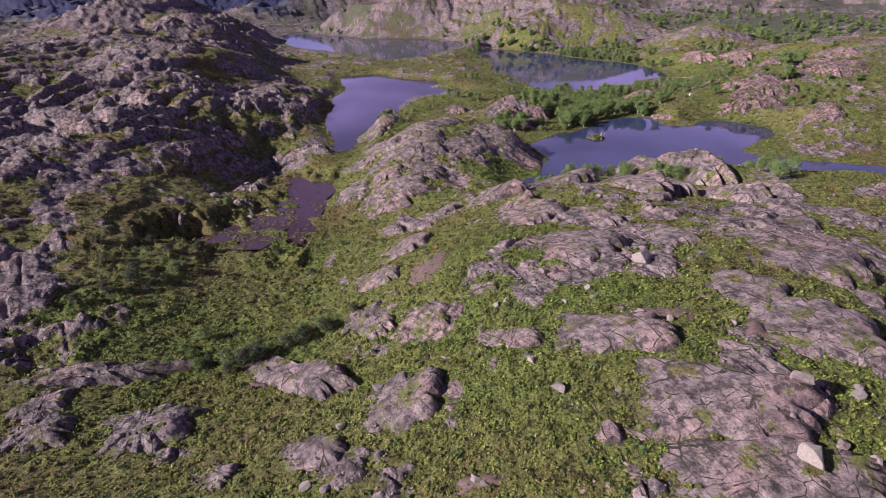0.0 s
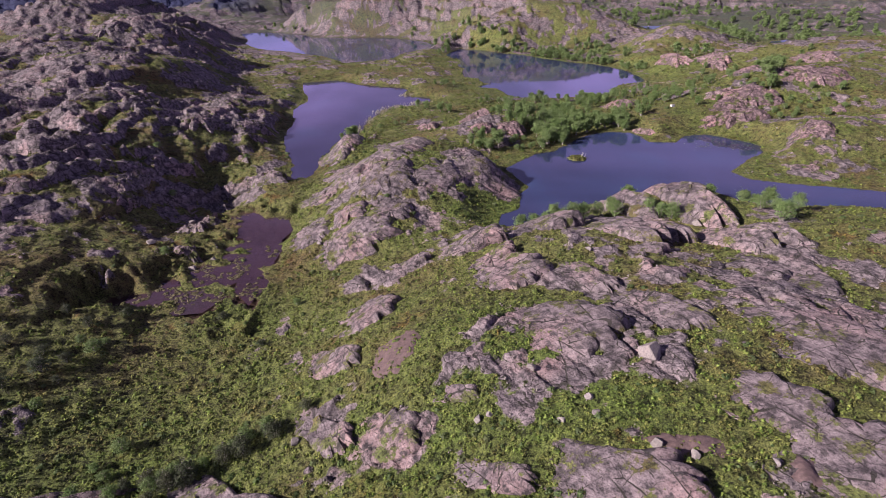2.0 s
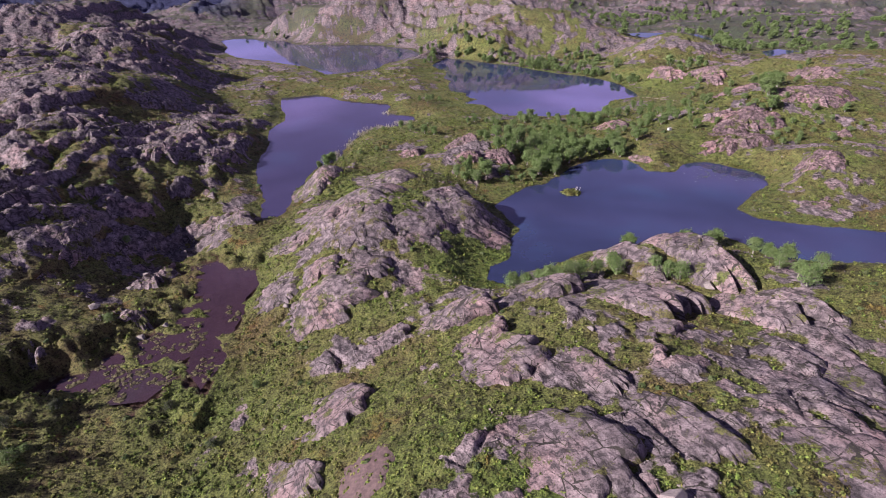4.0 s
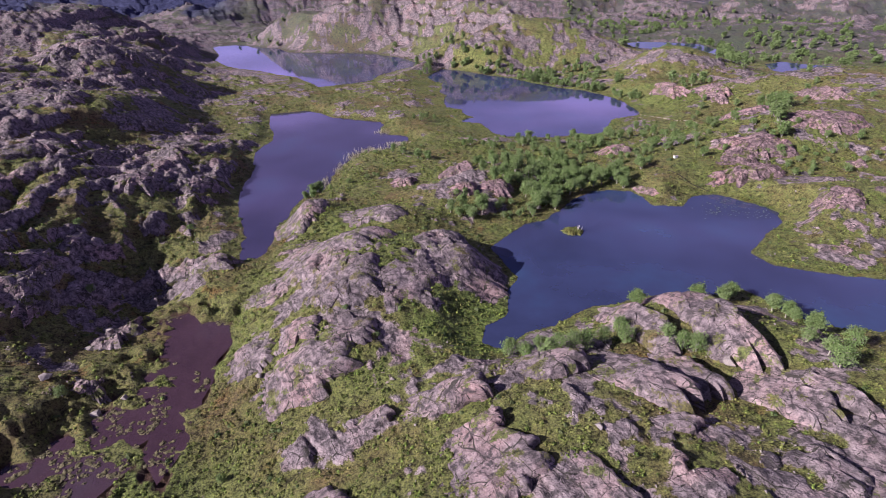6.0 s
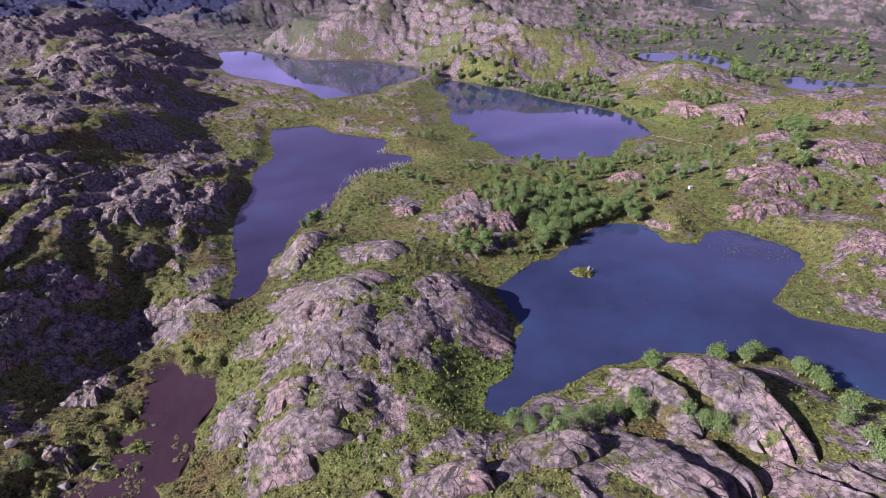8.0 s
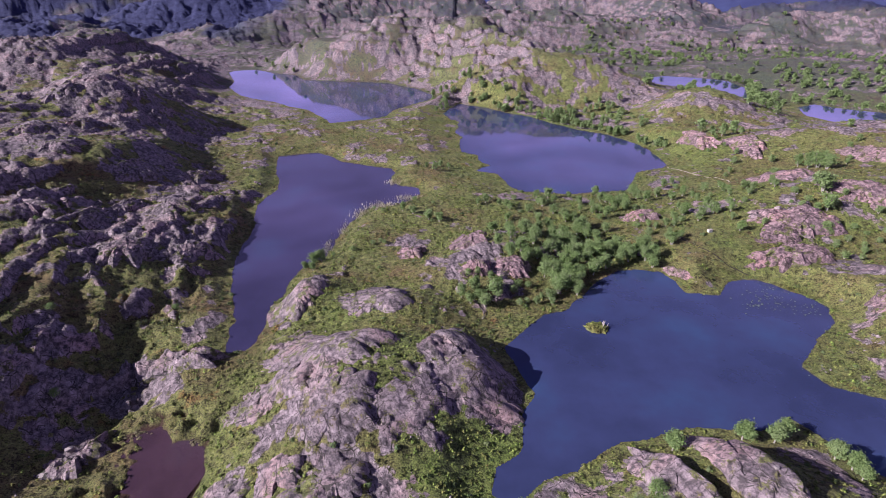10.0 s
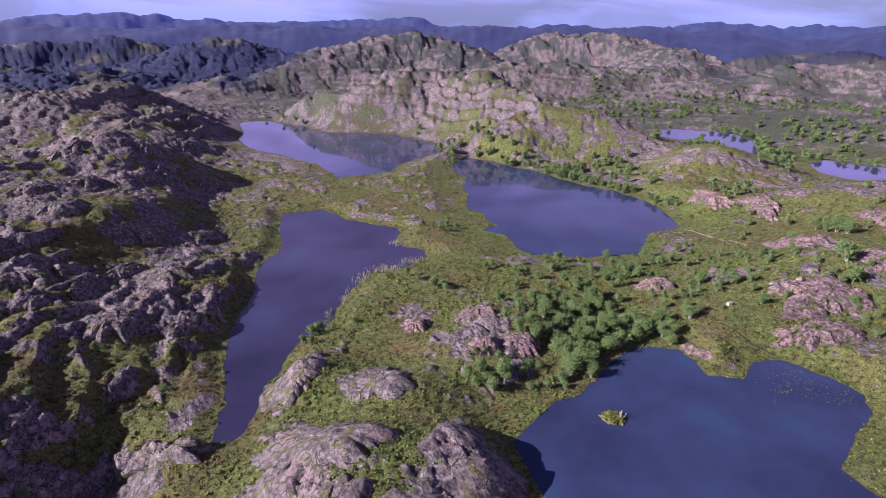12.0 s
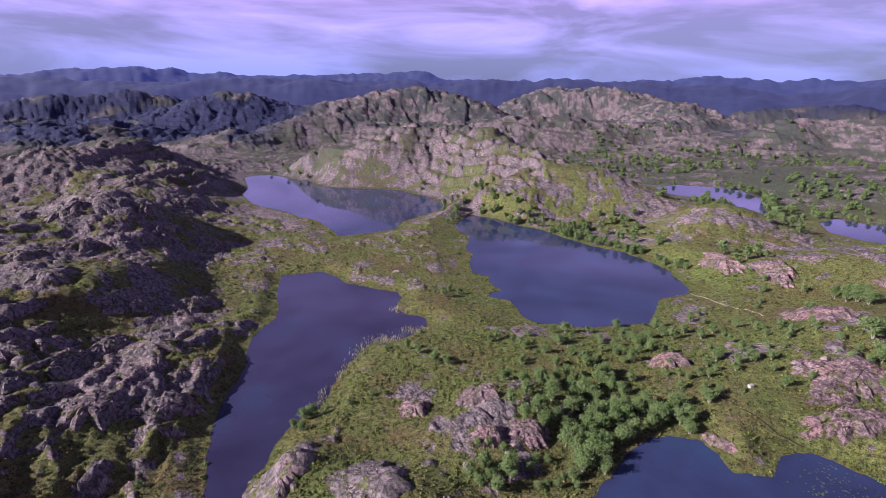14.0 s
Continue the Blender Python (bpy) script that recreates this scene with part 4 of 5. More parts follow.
TREES_MID_B = [(116.7, 288.9), (111.1, 284), (131.2, 277.2), (125.8, 264.9), (112.3, 258), (111, 248.9), (110.1, 241.2), (96.7, 242.1), (96.7, 281.1), (60.6, 268.6),
               (55.1, 262.8), (60.2, 275.2), (40.2, 250.6), (21.3, 191.4), (24, 193.5), (24.9, 190.5), (28.3, 196.8), (27.5, 201.2), (23, 196.4), (28.5, 193.8),
               (18.9, 193.4), (-26.6, 217.4), (-24.4, 221.2), (-22.4, 222.5), (-23.5, 214.2), (129.6, 253.3), (131.4, 261.6), (90.6, 223.7), (88.6, 227.5), (86.9, 221)]
TREES_BANKB = [(62.4, 448.3), (71, 441.7), (79.2, 434.5), (87, 427.1), (93.5, 415.8), (98.9, 409.1), (105.7, 402.5), (112.3, 396.2), (117.2, 390.4), (121.9, 384.9),
               (113.1, 435.6), (121.9, 440.1), (130.1, 442.2), (139, 446.3), (149.7, 454.5), (99.7, 426.7), (95.2, 439.4), (86.2, 451.7), (77.2, 456.1), (122.9, 424.4),
               (125.8, 406.3), (128.9, 396), (112.1, 446.9), (125.9, 361.5), (135.5, 454.1), (126.4, 456.6), (72.2, 462.1), (80.1, 462.8), (57.4, 472.6)]
TREES_RIGHT_A = [(209, 397.3), (221.8, 404.2), (225.1, 401.1), (248.1, 453.1), (264.5, 466.1), (266, 449.7), (282.4, 461.9), (269.8, 502.9), (310.4, 552.1), (326.8, 554.8),
                 (341.3, 554.5), (346.2, 540.2), (303.9, 563.3), (358.8, 544.6), (361.8, 535.2), (224.6, 392.1), (173.2, 347), (160.7, 344.9), (163.5, 339.8), (158, 350.5),
                 (175.3, 283.6), (173.3, 286.5), (172.8, 291.7), (175.3, 278.2)]
TREES_RIGHT_B = [(385.9, 529.9), (371.6, 529.4), (230, 495), (231.1, 480.9), (247.7, 520.3), (236.1, 525.5), (354.9, 584), (360.9, 569.7), (387.6, 571.4), (396.7, 556.4),
                 (325.7, 597.1), (306.5, 694.8), (328.8, 714.2), (353.1, 735.9), (309.9, 731.4), (348.1, 688.7), (356.2, 670.1), (346.3, 623.3), (293.7, 742), (276.4, 732.4),
                 (262.9, 732.6), (254.9, 748.7), (145.8, 240.2), (142, 231.3), (146.7, 244.9)]
TREES_FARD = [(-115.8, 637.2), (-126.4, 645.9), (-110.4, 653), (-142.2, 662.5), (-164.5, 678.5), (35.1, 518.7), (39.4, 516.8), (43.4, 508.7), (30.9, 529.4), (46.9, 495.8),
              (26.3, 524.8), (-148.3, 712.7), (-140.4, 734.8), (-165.8, 729.8), (0, 570.5), (2.5, 576.2), (54.5, 485.7), (64, 477.4), (71.3, 470.9)]
TREES_CAPE = [(52.3, 140), (67.2, 143.3), (72.7, 142.5), (75, 143.9), (82.4, 135.8), (81.4, 132.7), (75, 121.1), (80.8, 137.9), (72, 113.6), (71.2, 117.5),
              (29.3, 127.9), (33.7, 123), (25.9, 124.6), (29, 120.3), (32.4, 126.6), (23.8, 128.3), (36.5, 124), (40.1, 125.6), (43.8, 124.9), (44.1, 128.3),
              (50.2, 122.8), (52.3, 121.1), (54.2, 120), (71.4, 110.4), (77.2, 115.4)]
TREES_NEAR = [(-78.7, 205.4), (-105.3, 224.1), (-77.4, 181.9), (-66.4, 160.8), (-54.8, 126.4), (-55.2, 193.8), (-26.3, 218.6), (-24.3, 223.7)]
TREES_SHORER = [(135.1, 215), (140.4, 217.4), (147.2, 219), (148.7, 215.3), (136.8, 221.2), (145.3, 222.4), (153, 219), (141.7, 292.2), (152.4, 326.4), (158.6, 327.1),
                (147.2, 327.5), (164.7, 213.8), (159.6, 211.9), (132.7, 236.1)]
TREES_BRUSH = [(-53.4, 93), (-52.8, 95.6), (-56.3, 94.9), (-33, 68.2), (-31.5, 68.8), (-29.8, 69.4), (-25.2, 72.5), (-26.9, 72.1), (-23.6, 73.7), (-20.8, 74.5),
               (-40.4, 68.8), (-42.3, 70.1), (-38.3, 66), (-42.4, 65.6), (-40.5, 73.6), (-28.2, 69.9), (-33.8, 66.7), (-23.4, 108.5), (-55.2, 80.5)]


def part(name, bm, mat, parent=None, label=""):
    mesh = bm if isinstance(bm, bpy.types.Mesh) else bpy.data.meshes.new(name)
    if mesh is not bm:
        bm.to_mesh(mesh)
        bm.free()
        mesh.materials.append(mat)
    ob = new(name, mesh)
    if parent is not None:
        ob.parent = parent
    return tagged(ob, label) if label else ob


def mesh_from(name, co, faces, mat, smooth=False):
    """A mesh from arrays: corners, and faces all with the same number of corners."""
    co, faces = np.asarray(co, np.float32), np.asarray(faces, np.int32)
    mesh = bpy.data.meshes.new(name)
    mesh.vertices.add(len(co))
    mesh.vertices.foreach_set("co", co.ravel())
    mesh.loops.add(faces.size)
    mesh.loops.foreach_set("vertex_index", faces.ravel())
    mesh.polygons.add(len(faces))
    mesh.polygons.foreach_set("loop_start", np.arange(len(faces), dtype=np.int32) * faces.shape[1])
    mesh.update(calc_edges=True)
    if smooth:
        mesh.polygons.foreach_set("use_smooth", np.ones(len(faces), bool))
    mesh.materials.append(mat)
    return mesh


slab_trees = []


def outcrop(x, y, a, b, turn, h, seed, mat, polish=0.0):
    """A rounded, jointed slab of bare rock that rises out of the heath, steepest on its lee side."""
    rings, segs = (26, 76) if y < 215 else (17, 46)
    th = np.linspace(0, 2 * math.pi, segs, endpoint=False)
    rr = np.concatenate([np.linspace(0.0, 0.85, rings - 6), [0.91, 0.95, 0.98, 1.01, 1.05, 1.1]])
    ring, ang = np.meshgrid(rr, th, indexing="ij")
    edge = (np.abs(np.cos(ang)) ** 2.7 + np.abs(np.sin(ang)) ** 2.7) ** (-1 / 2.7)
    edge = edge * (1 + (0.34 - 0.12 * polish) * value_noise(2.2 * np.cos(ang) + seed * 3.7, 2.2 * np.sin(ang), seed) + (0.2 - 0.08 * polish) * value_noise(6 * np.cos(ang) + seed, 6 * np.sin(ang), seed + 9))
    u, v = a * ring * edge * np.cos(ang), b * ring * edge * np.sin(ang)
    c, s = math.cos(radians(turn)), math.sin(radians(turn))
    wx, wy = (x + u * c - v * s).ravel(), (y + u * s + v * c).ravel()
    base = landform(wx, wy, False)[0]
    rel = ring.ravel()
    lee = ((u * c - v * s) / max(a, b)).ravel()
    rise = np.where(rel < 1.0, 1 - rel ** (3.2 + 4 * polish), -1.2 * (rel - 1.0) * 6) * (0.72 - 0.12 * polish + (0.5 + 0.35 * polish) * lee)
    size = max(1.4, 0.42 * b) * (1 + 0.5 * polish)
    big, gap = blocks(wx, wy, size, 100 + seed, radians(turn) + 1.3 + 0.3 * math.sin(seed), 1.6 + 1.6 * polish)
    fine, gap2 = blocks(wx, wy, size * 0.42, 300 + seed, 0.9, 1.3)
    inner = step(1.0, 0.8, rel)
    z = base + h * rise + inner * h * ((0.13 - 0.07 * polish) * big * step(0, 0.07, gap) + (0.045 - 0.035 * polish) * fine - (0.12 - 0.08 * polish) * (1 - step(0, 0.07, gap)))
    z = z + (0.10 - 0.06 * polish) * h * inner * fbm(wx, wy, 2.5, 3, 400 + seed) - np.where(rel > 1.02, 0.5, 0.0)
    z0 = float(base[0]) - 0.3
    co = np.stack([wx - x, wy - y, z - z0], 1)
    idx = np.arange(len(rr) * segs).reshape(len(rr), segs)
    nxt = np.roll(idx, -1, axis=1)
    faces = np.stack([idx[:-1], idx[1:], nxt[1:], nxt[:-1]], -1).reshape(-1, 4)
    mesh = mesh_from("rock_outcrop", co, faces, mat, True)
    mesh.set_sharp_from_angle(angle=radians(24))
    slab_trees.append((x, y, max(a, b), BVHTree.FromPolygons([(p[0] + x, p[1] + y, p[2] + z0) for p in co.tolist()], faces.tolist())))
    ob = new("rock_outcrop", mesh)
    ob.location = (x, y, z0)
    return ob


SLAB_LABELS = [(SLABS_HILL, 0.7, "jointed pinkish grey rock slab in green heath", "slabs on the near hill"),
               (SLABS_RISE, 0.7, "smooth grey rock slab with cracks and moss", "slabs on the near hill"),
               (SLABS_CAPE, 1.35, "long tilted rock slab above the pond shore", "slabs on the cape"),
               (SLABS_KNOLL, 0.6, "rounded bare rock face of the knoll", "rock faces of the knoll"),
               (SLABS_RIDGE, 1.1, "dark weathered rock ledge on the stepped ridge", "ledges of the ridge"),
               (SLABS_SLOPE, 1.1, "broken grey rock ledge above the long pond", "ledges of the ridge"),
               (SLABS_EAST, 1.35, "reddish rounded rock outcrop among birch scrub", "outcrops among the scrub")]
count = 0
for slabs, boost, label, group in SLAB_LABELS:
    for x, y, a, b, turn, h in slabs:
        count += 1
        polish = 0.35 if slabs is SLABS_KNOLL else 1.0 if y < 135 and x > -30 else 0.0
        mat = red_rock_material if slabs is SLABS_EAST else polished_rock if polish else rock_material
        tagged(outcrop(x, y, a, b, turn, boost * h, count, mat, polish), label, "rock", group)


def rest(x, y):
    """Height of the highest rock or ground at a place."""
    z = top(x, y)
    for cx, cy, reach, surface in slab_trees:
        if math.hypot(x - cx, y - cy) < 1.5 * reach:
            at = surface.ray_cast(Vector((x, y, 200)), Vector((0, 0, -1)))[0]
            if at is not None:
                z = max(z, at.z)
    return z


def boulder_mesh(seed):
    """An angular block with worn edges."""
    rnd = random.Random(seed + 3)
    bm = bmesh.new()
    for _ in range(15):
        way = Vector((rnd.gauss(0, 1), rnd.gauss(0, 1), rnd.gauss(0, 0.9))).normalized()
        far_out = 1 / max(abs(way.x), abs(way.y), 1.15 * abs(way.z)) ** 0.6
        bm.verts.new((way.x * far_out, way.y * 0.85 * far_out, way.z * 0.75 * far_out + 0.5))
    hull = bmesh.ops.convex_hull(bm, input=bm.verts)
    bmesh.ops.delete(bm, geom=list({v for v in hull["geom_interior"] + hull["geom_unused"] if isinstance(v, bmesh.types.BMVert)}), context="VERTS")
    bmesh.ops.dissolve_limit(bm, angle_limit=radians(14), verts=bm.verts, edges=bm.edges)
    bmesh.ops.bevel(bm, geom=bm.edges[:], offset=0.05, segments=1, affect="EDGES")
    bmesh.ops.triangulate(bm, faces=bm.faces)
    mesh = bpy.data.meshes.new("boulder")
    bm.to_mesh(mesh)
    bm.free()
    mesh.materials.append(boulder_material)
    return mesh


boulder_meshes = [boulder_mesh(k) for k in range(6)]
dice = random.Random(4)
for spots, label, group in ((BOULDERS_HILL, "pale angular granite boulder lying on bare rock", "boulders on the hill"),
                            (BOULDERS_SHORE, "grey lichen-spotted boulder beside the heath", "boulders near the shore")):
    for k, (x, y, r) in enumerate(spots):
        ob = new("boulder", boulder_meshes[k % 6])
        ob.location = (x, y, rest(x, y) - 0.05 * r)
        ob.rotation_euler, ob.scale = (0, 0, dice.uniform(0, 6.3)), (r * dice.uniform(0.9, 1.2), r, r * dice.uniform(0.8, 1.1))
        tagged(ob, label, "boulder", group)


# ---- birches and bushes ----
def tube(bm, points, radii, sides=6):
    rings = []
    for k, (p, r) in enumerate(zip(points, radii)):
        d = (points[min(k + 1, len(points) - 1)] - points[max(k - 1, 0)]).normalized()
        q = d.to_track_quat("Z", "Y")
        rings.append([bm.verts.new(p + q @ Vector((r * math.cos(6.2832 * i / sides), r * math.sin(6.2832 * i / sides), 0))) for i in range(sides)])
    for lo, hi in zip(rings, rings[1:]):
        for i in range(sides):
            bm.faces.new((lo[i], lo[(i + 1) % sides], hi[(i + 1) % sides], hi[i]))
    bm.faces.new(rings[-1])


def birch_meshes(seed, stems, spread, low, clumps, leaf=1.0, foliage=None):
    """Trunk with limbs, and a crown of leaf sprays, for a tree one unit high."""
    rnd = random.Random(seed)
    bm = bmesh.new()
    tips = []
    for k in range(stems):
        a = rnd.uniform(0, 6.3)
        lean = Vector((math.cos(a), math.sin(a), 0)) * rnd.uniform(0.05, 0.22) * (1 if stems > 1 else 0.5)
        pts = [Vector((0, 0, -0.05)) + lean * 0.1, lean * 0.5 + Vector((0, 0, 0.3)), lean + Vector((rnd.uniform(-0.05, 0.05), rnd.uniform(-0.05, 0.05), 0.62)), lean * 1.2 + Vector((0, 0, 0.92))]
        tube(bm, pts, [0.030, 0.023, 0.014, 0.004], 5)
        for _ in range(5):
            f = rnd.uniform(0.25, 0.85)
            o = pts[1].lerp(pts[3], f) if f > 0.3 else pts[1]
            b = rnd.uniform(0, 6.3)
            reach = spread * rnd.uniform(0.5, 1.0) * (1.1 - 0.6 * f)
            e = o + Vector((math.cos(b) * reach, math.sin(b) * reach, rnd.uniform(0.03, 0.2)))
            tube(bm, [o, o.lerp(e, 0.5) + Vector((0, 0, 0.02)), e], [0.011, 0.007, 0.003], 3)
            tips += [e, o.lerp(e, 0.6)]
        tips += [pts[3], pts[2]]
    trunk = bpy.data.meshes.new("trunk")
    bm.to_mesh(trunk)
    bm.free()
    trunk.materials.append(bark_material)
    co, faces = [], []
    for _ in range(clumps):
        t = rnd.choice(tips)
        p = t + Vector((rnd.gauss(0, 0.085), rnd.gauss(0, 0.085), rnd.gauss(0, 0.06)))
        if rnd.random() < 0.5:
            a, f, g = rnd.uniform(0, 6.3), rnd.uniform(-0.95, 1), rnd.uniform(0.6, 1.0)
            w = math.sqrt(max(0.0, 1 - f * f)) * spread * 0.85 * g * (1 + 0.3 * math.sin(3 * a + seed) + 0.25 * math.sin(7 * f + seed))
            p = Vector((w * math.cos(a), w * math.sin(a), (0.5 + low / 2) + f * (0.47 - low / 2) * g))
        p.z = max(p.z, low)
        nrm = (Vector((p.x, p.y, 0)) * 1.2 + Vector((rnd.gauss(0, 0.5), rnd.gauss(0, 0.5), rnd.uniform(0.1, 0.9)))).normalized()
        q = nrm.to_track_quat("Z", "Y")
        s, b = leaf * rnd.uniform(0.035, 0.075), rnd.uniform(0, 6.3)
        ring = [p + q @ Vector((s * rnd.uniform(0.7, 1.2) * math.cos(b + i * 1.5708), s * rnd.uniform(0.7, 1.2) * math.sin(b + i * 1.5708), s * 0.5 * (i % 2))) for i in range(4)]
        k = len(co)
        co += ring
        faces += [(k, k + 1, k + 2), (k, k + 2, k + 3)]
    crown = mesh_from("crown", co, faces, foliage or leaf_material)
    return trunk, crown


birch_kinds = [birch_meshes(k, 2 + k % 3, 0.30, 0.10, 1500, 0.58) for k in range(4)]
lone_kinds = [birch_meshes(10 + k, 1, 0.34, 0.26, 1700, 0.55) for k in range(2)]
bush_kinds = [birch_meshes(20 + k, 5, 0.62, 0.04, 1500, 0.60) for k in range(3)]


juniper_kinds = [birch_meshes(50 + k, 6, 0.6, 0.02, 1600, 0.55, juniper_leaves) for k in range(3)]
far_kinds = [birch_meshes(30 + k, 1 + k % 2, 0.32, 0.06, 270, 1.25) for k in range(3)]
far_kinds += [birch_meshes(40 + k, 1, 0.36, 0.02, 150, 1.7) for k in range(2)]
far_trees = []


def tree(x, y, tall, kinds, name, label, category, group, wide=1.0):
    _, _, _, soaked, _ = landform(np.array([float(x)]), np.array([float(y)]), False)
    if soaked[0] > 0.05:
        return None
    if y > 300:
        far_trees.append((x, y, top(x, y) - 0.05, tall * wide, tall, dice.uniform(0, 6.3), dice.randrange(3)))
        return None
    root = new(name)
    root.empty_display_size = 0.3
    root.location = (x, y, top(x, y) - 0.05)
    root.rotation_euler, root.scale = (0, 0, dice.uniform(0, 6.3)), (tall * wide, tall * wide, tall)
    trunk, crown = kinds[dice.randrange(len(kinds))]
    part("trunk", trunk, None, root)
    part("crown", crown, None, root)
    return tagged(root, label, category, group)


for spots, lo, hi, label, group in ((TREES_GROVE_A + TREES_GROVE_B, 3.8, 5.6, "leafy green mountain birch in a dense grove", "birches of the grove"),
                                    (TREES_MID_A + TREES_MID_B, 2.6, 4.6, "small green birch on the damp isthmus", "birches between the ponds"),
                                    (TREES_BANKB, 4.0, 6.5, "green birch on the steep pond bank", "birches on the far bank"),
                                    (TREES_RIGHT_A + TREES_RIGHT_B, 4.5, 7.5, "full green birch among rock and moor", "birches on the moor"),
                                    (TREES_FARD, 4.0, 6.5, "dark green birch below the bare cliff", "birches below the cliff")):
    for x, y in spots:
        tree(x, y, dice.uniform(lo, hi), birch_kinds, "birch_tree", label, "tree", group, dice.uniform(0.9, 1.3))
for k, (x, y) in enumerate(TREES_CAPE):
    if k < 9:
        tree(x, y, dice.uniform(3.2, 4.4), lone_kinds, "birch_tree", "lone light green birch on the grassy cape", "tree", "birches on the cape", 1.25)
    else:
        tree(x, y, dice.uniform(2.8, 4.4), bush_kinds, "willow_bush", "rounded green willow bush below the slabs", "bush", "bushes on the cape", 0.72)
for spots, label, group in ((TREES_NEAR + TREES_BRUSH, "dark green juniper and willow scrub in heath", "bushes of the hollow"),
                            (TREES_SHORER, "round green willow bush beside red rock", "bushes on the shore")):
    for x, y in spots:
        tree(x, y, dice.uniform(1.2, 2.4), bush_kinds, "willow_bush", label, "bush", group, dice.uniform(0.8, 1.1))

for x, y, tall in ((-31.5, 66.8, 2.9), (-29.6, 67.6, 3.2), (-25.6, 70.4, 2.3), (-23.4, 71.2, 2.8), (-19.6, 73.2, 2.5), (-15.5, 76.6, 1.8),
                   (-34.5, 68.0, 1.9), (-37.0, 67.0, 1.6), (-33.0, 64.5, 1.8), (-58.0, 87.0, 2.6), (-61.0, 83.0, 2.2), (-60.0, 91.0, 2.0), (-56.0, 90.0, 1.9), (-55.0, 85.5, 1.5), (-63.5, 78.5, 2.3),
                   (-65.5, 92.0, 1.8), (-57.0, 99.0, 2.0), (-53.0, 104.0, 1.8), (-62.0, 102.0, 1.7), (-66.0, 84.0, 1.6), (-36.5, 105.0, 1.7), (-27.5, 97.0, 1.3), (-70.0, 97.0, 2.0), (-50.5, 110.5, 1.5)):
    tree(x, y, tall, juniper_kinds, "juniper_bush", "dense dark grey-green juniper in the heath hollow", "bush", "junipers of the hollow", dice.uniform(0.9, 1.15))

# thickets (x, y, half length, half width, how many, least and greatest height)
THICKETS = [(108, 252, 34, 30, 46, 1.6, 3.6), (150, 228, 22, 22, 16, 1.8, 3.2), (118, 412, 26, 34, 34, 3, 5.5), (62, 262, 26, 16, 26, 2, 4), (310, 530, 90, 80, 46, 4, 7),
            (28, 202, 10, 12, 10, 1.4, 2.6), (-8, 255, 22, 30, 10, 1, 2), (185, 310, 40, 40, 18, 2, 4), (35, 500, 24, 30, 12, 3, 6), (52, 226, 22, 16, 16, 3, 5)]
rng = np.random.default_rng(12)
for cx, cy, rx, ry, many, lo, hi in THICKETS:
    px, py = cx + rx * rng.uniform(-1, 1, many * 3), cy + ry * rng.uniform(-1, 1, many * 3)
    _, p_rock, _, p_wet, _ = landform(px, py, False)
    good = [k for k in range(len(px)) if p_rock[k] < 0.5 and p_wet[k] < 0.01][:many]
    for k in good:
        tall = rng.uniform(lo, hi)
        if tall > 2.4:
            tree(px[k], py[k], tall, birch_kinds, "birch_tree", "young green birch in a scattered thicket", "tree", "thicket birches", rng.uniform(0.9, 1.3))
        else:
            tree(px[k], py[k], tall, bush_kinds, "willow_bush", "low green willow bush in a scattered thicket", "bush", "thicket bushes", rng.uniform(0.8, 1.1))

# belts of birch along the steep shores (outline, first and last corner, trees a metre, least and greatest height)
for outline, k0, k1, dense, lo, hi in ((POND_NORTH, 0, 10, 0.32, 2.6, 5.0), (POND_HILL, 2, 7, 0.16, 4, 7), (POND_EAST, 0, 6, 0.5, 1.8, 3.6), (POND_MOOR, 0, 4, 0.2, 4, 6)):
    for (ax, ay), (bx, by) in zip(outline[k0:k1], outline[k0 + 1:k1 + 1]):
        span = math.hypot(bx - ax, by - ay)
        for _ in range(int(span * dense)):
            f, off = rng.random(), rng.uniform(2.5, 9.0)
            x, y = ax + (bx - ax) * f - (by - ay) / span * off, ay + (by - ay) * f + (bx - ax) / span * off
            tree(x, y, rng.uniform(lo, hi), birch_kinds, "birch_tree", "leaning green birch at the water's edge", "tree", "birches along the shores", rng.uniform(1.0, 1.4))

# loose woods over the far moor (x, y, half length, half width, how many tries)
for cx, cy, rx, ry, many in ((450, 760, 240, 260, 900), (240, 700, 120, 120, 260), (110, 450, 70, 50, 120), (330, 480, 110, 90, 260)):
    px, py = cx + rx * rng.uniform(-1, 1, many), cy + ry * rng.uniform(-1, 1, many)
    p_z, p_rock, _, p_wet, _ = landform(px, py)
    clump = fbm(px, py, 75, 3, 121)
    for k in range(many):
        if p_rock[k] < 0.6 and p_wet[k] < 0.01 and clump[k] > -0.05:
            tall = rng.uniform(3.5, 6.5)
            far_trees.append((px[k], py[k], p_z[k] - 0.3, tall * rng.uniform(1.0, 1.6), tall, rng.uniform(0, 6.3), 3 + k % 2))

# the birches past the ponds, which nobody could count, as one wood
wood_co, wood_f, leafy_f = [], [], []
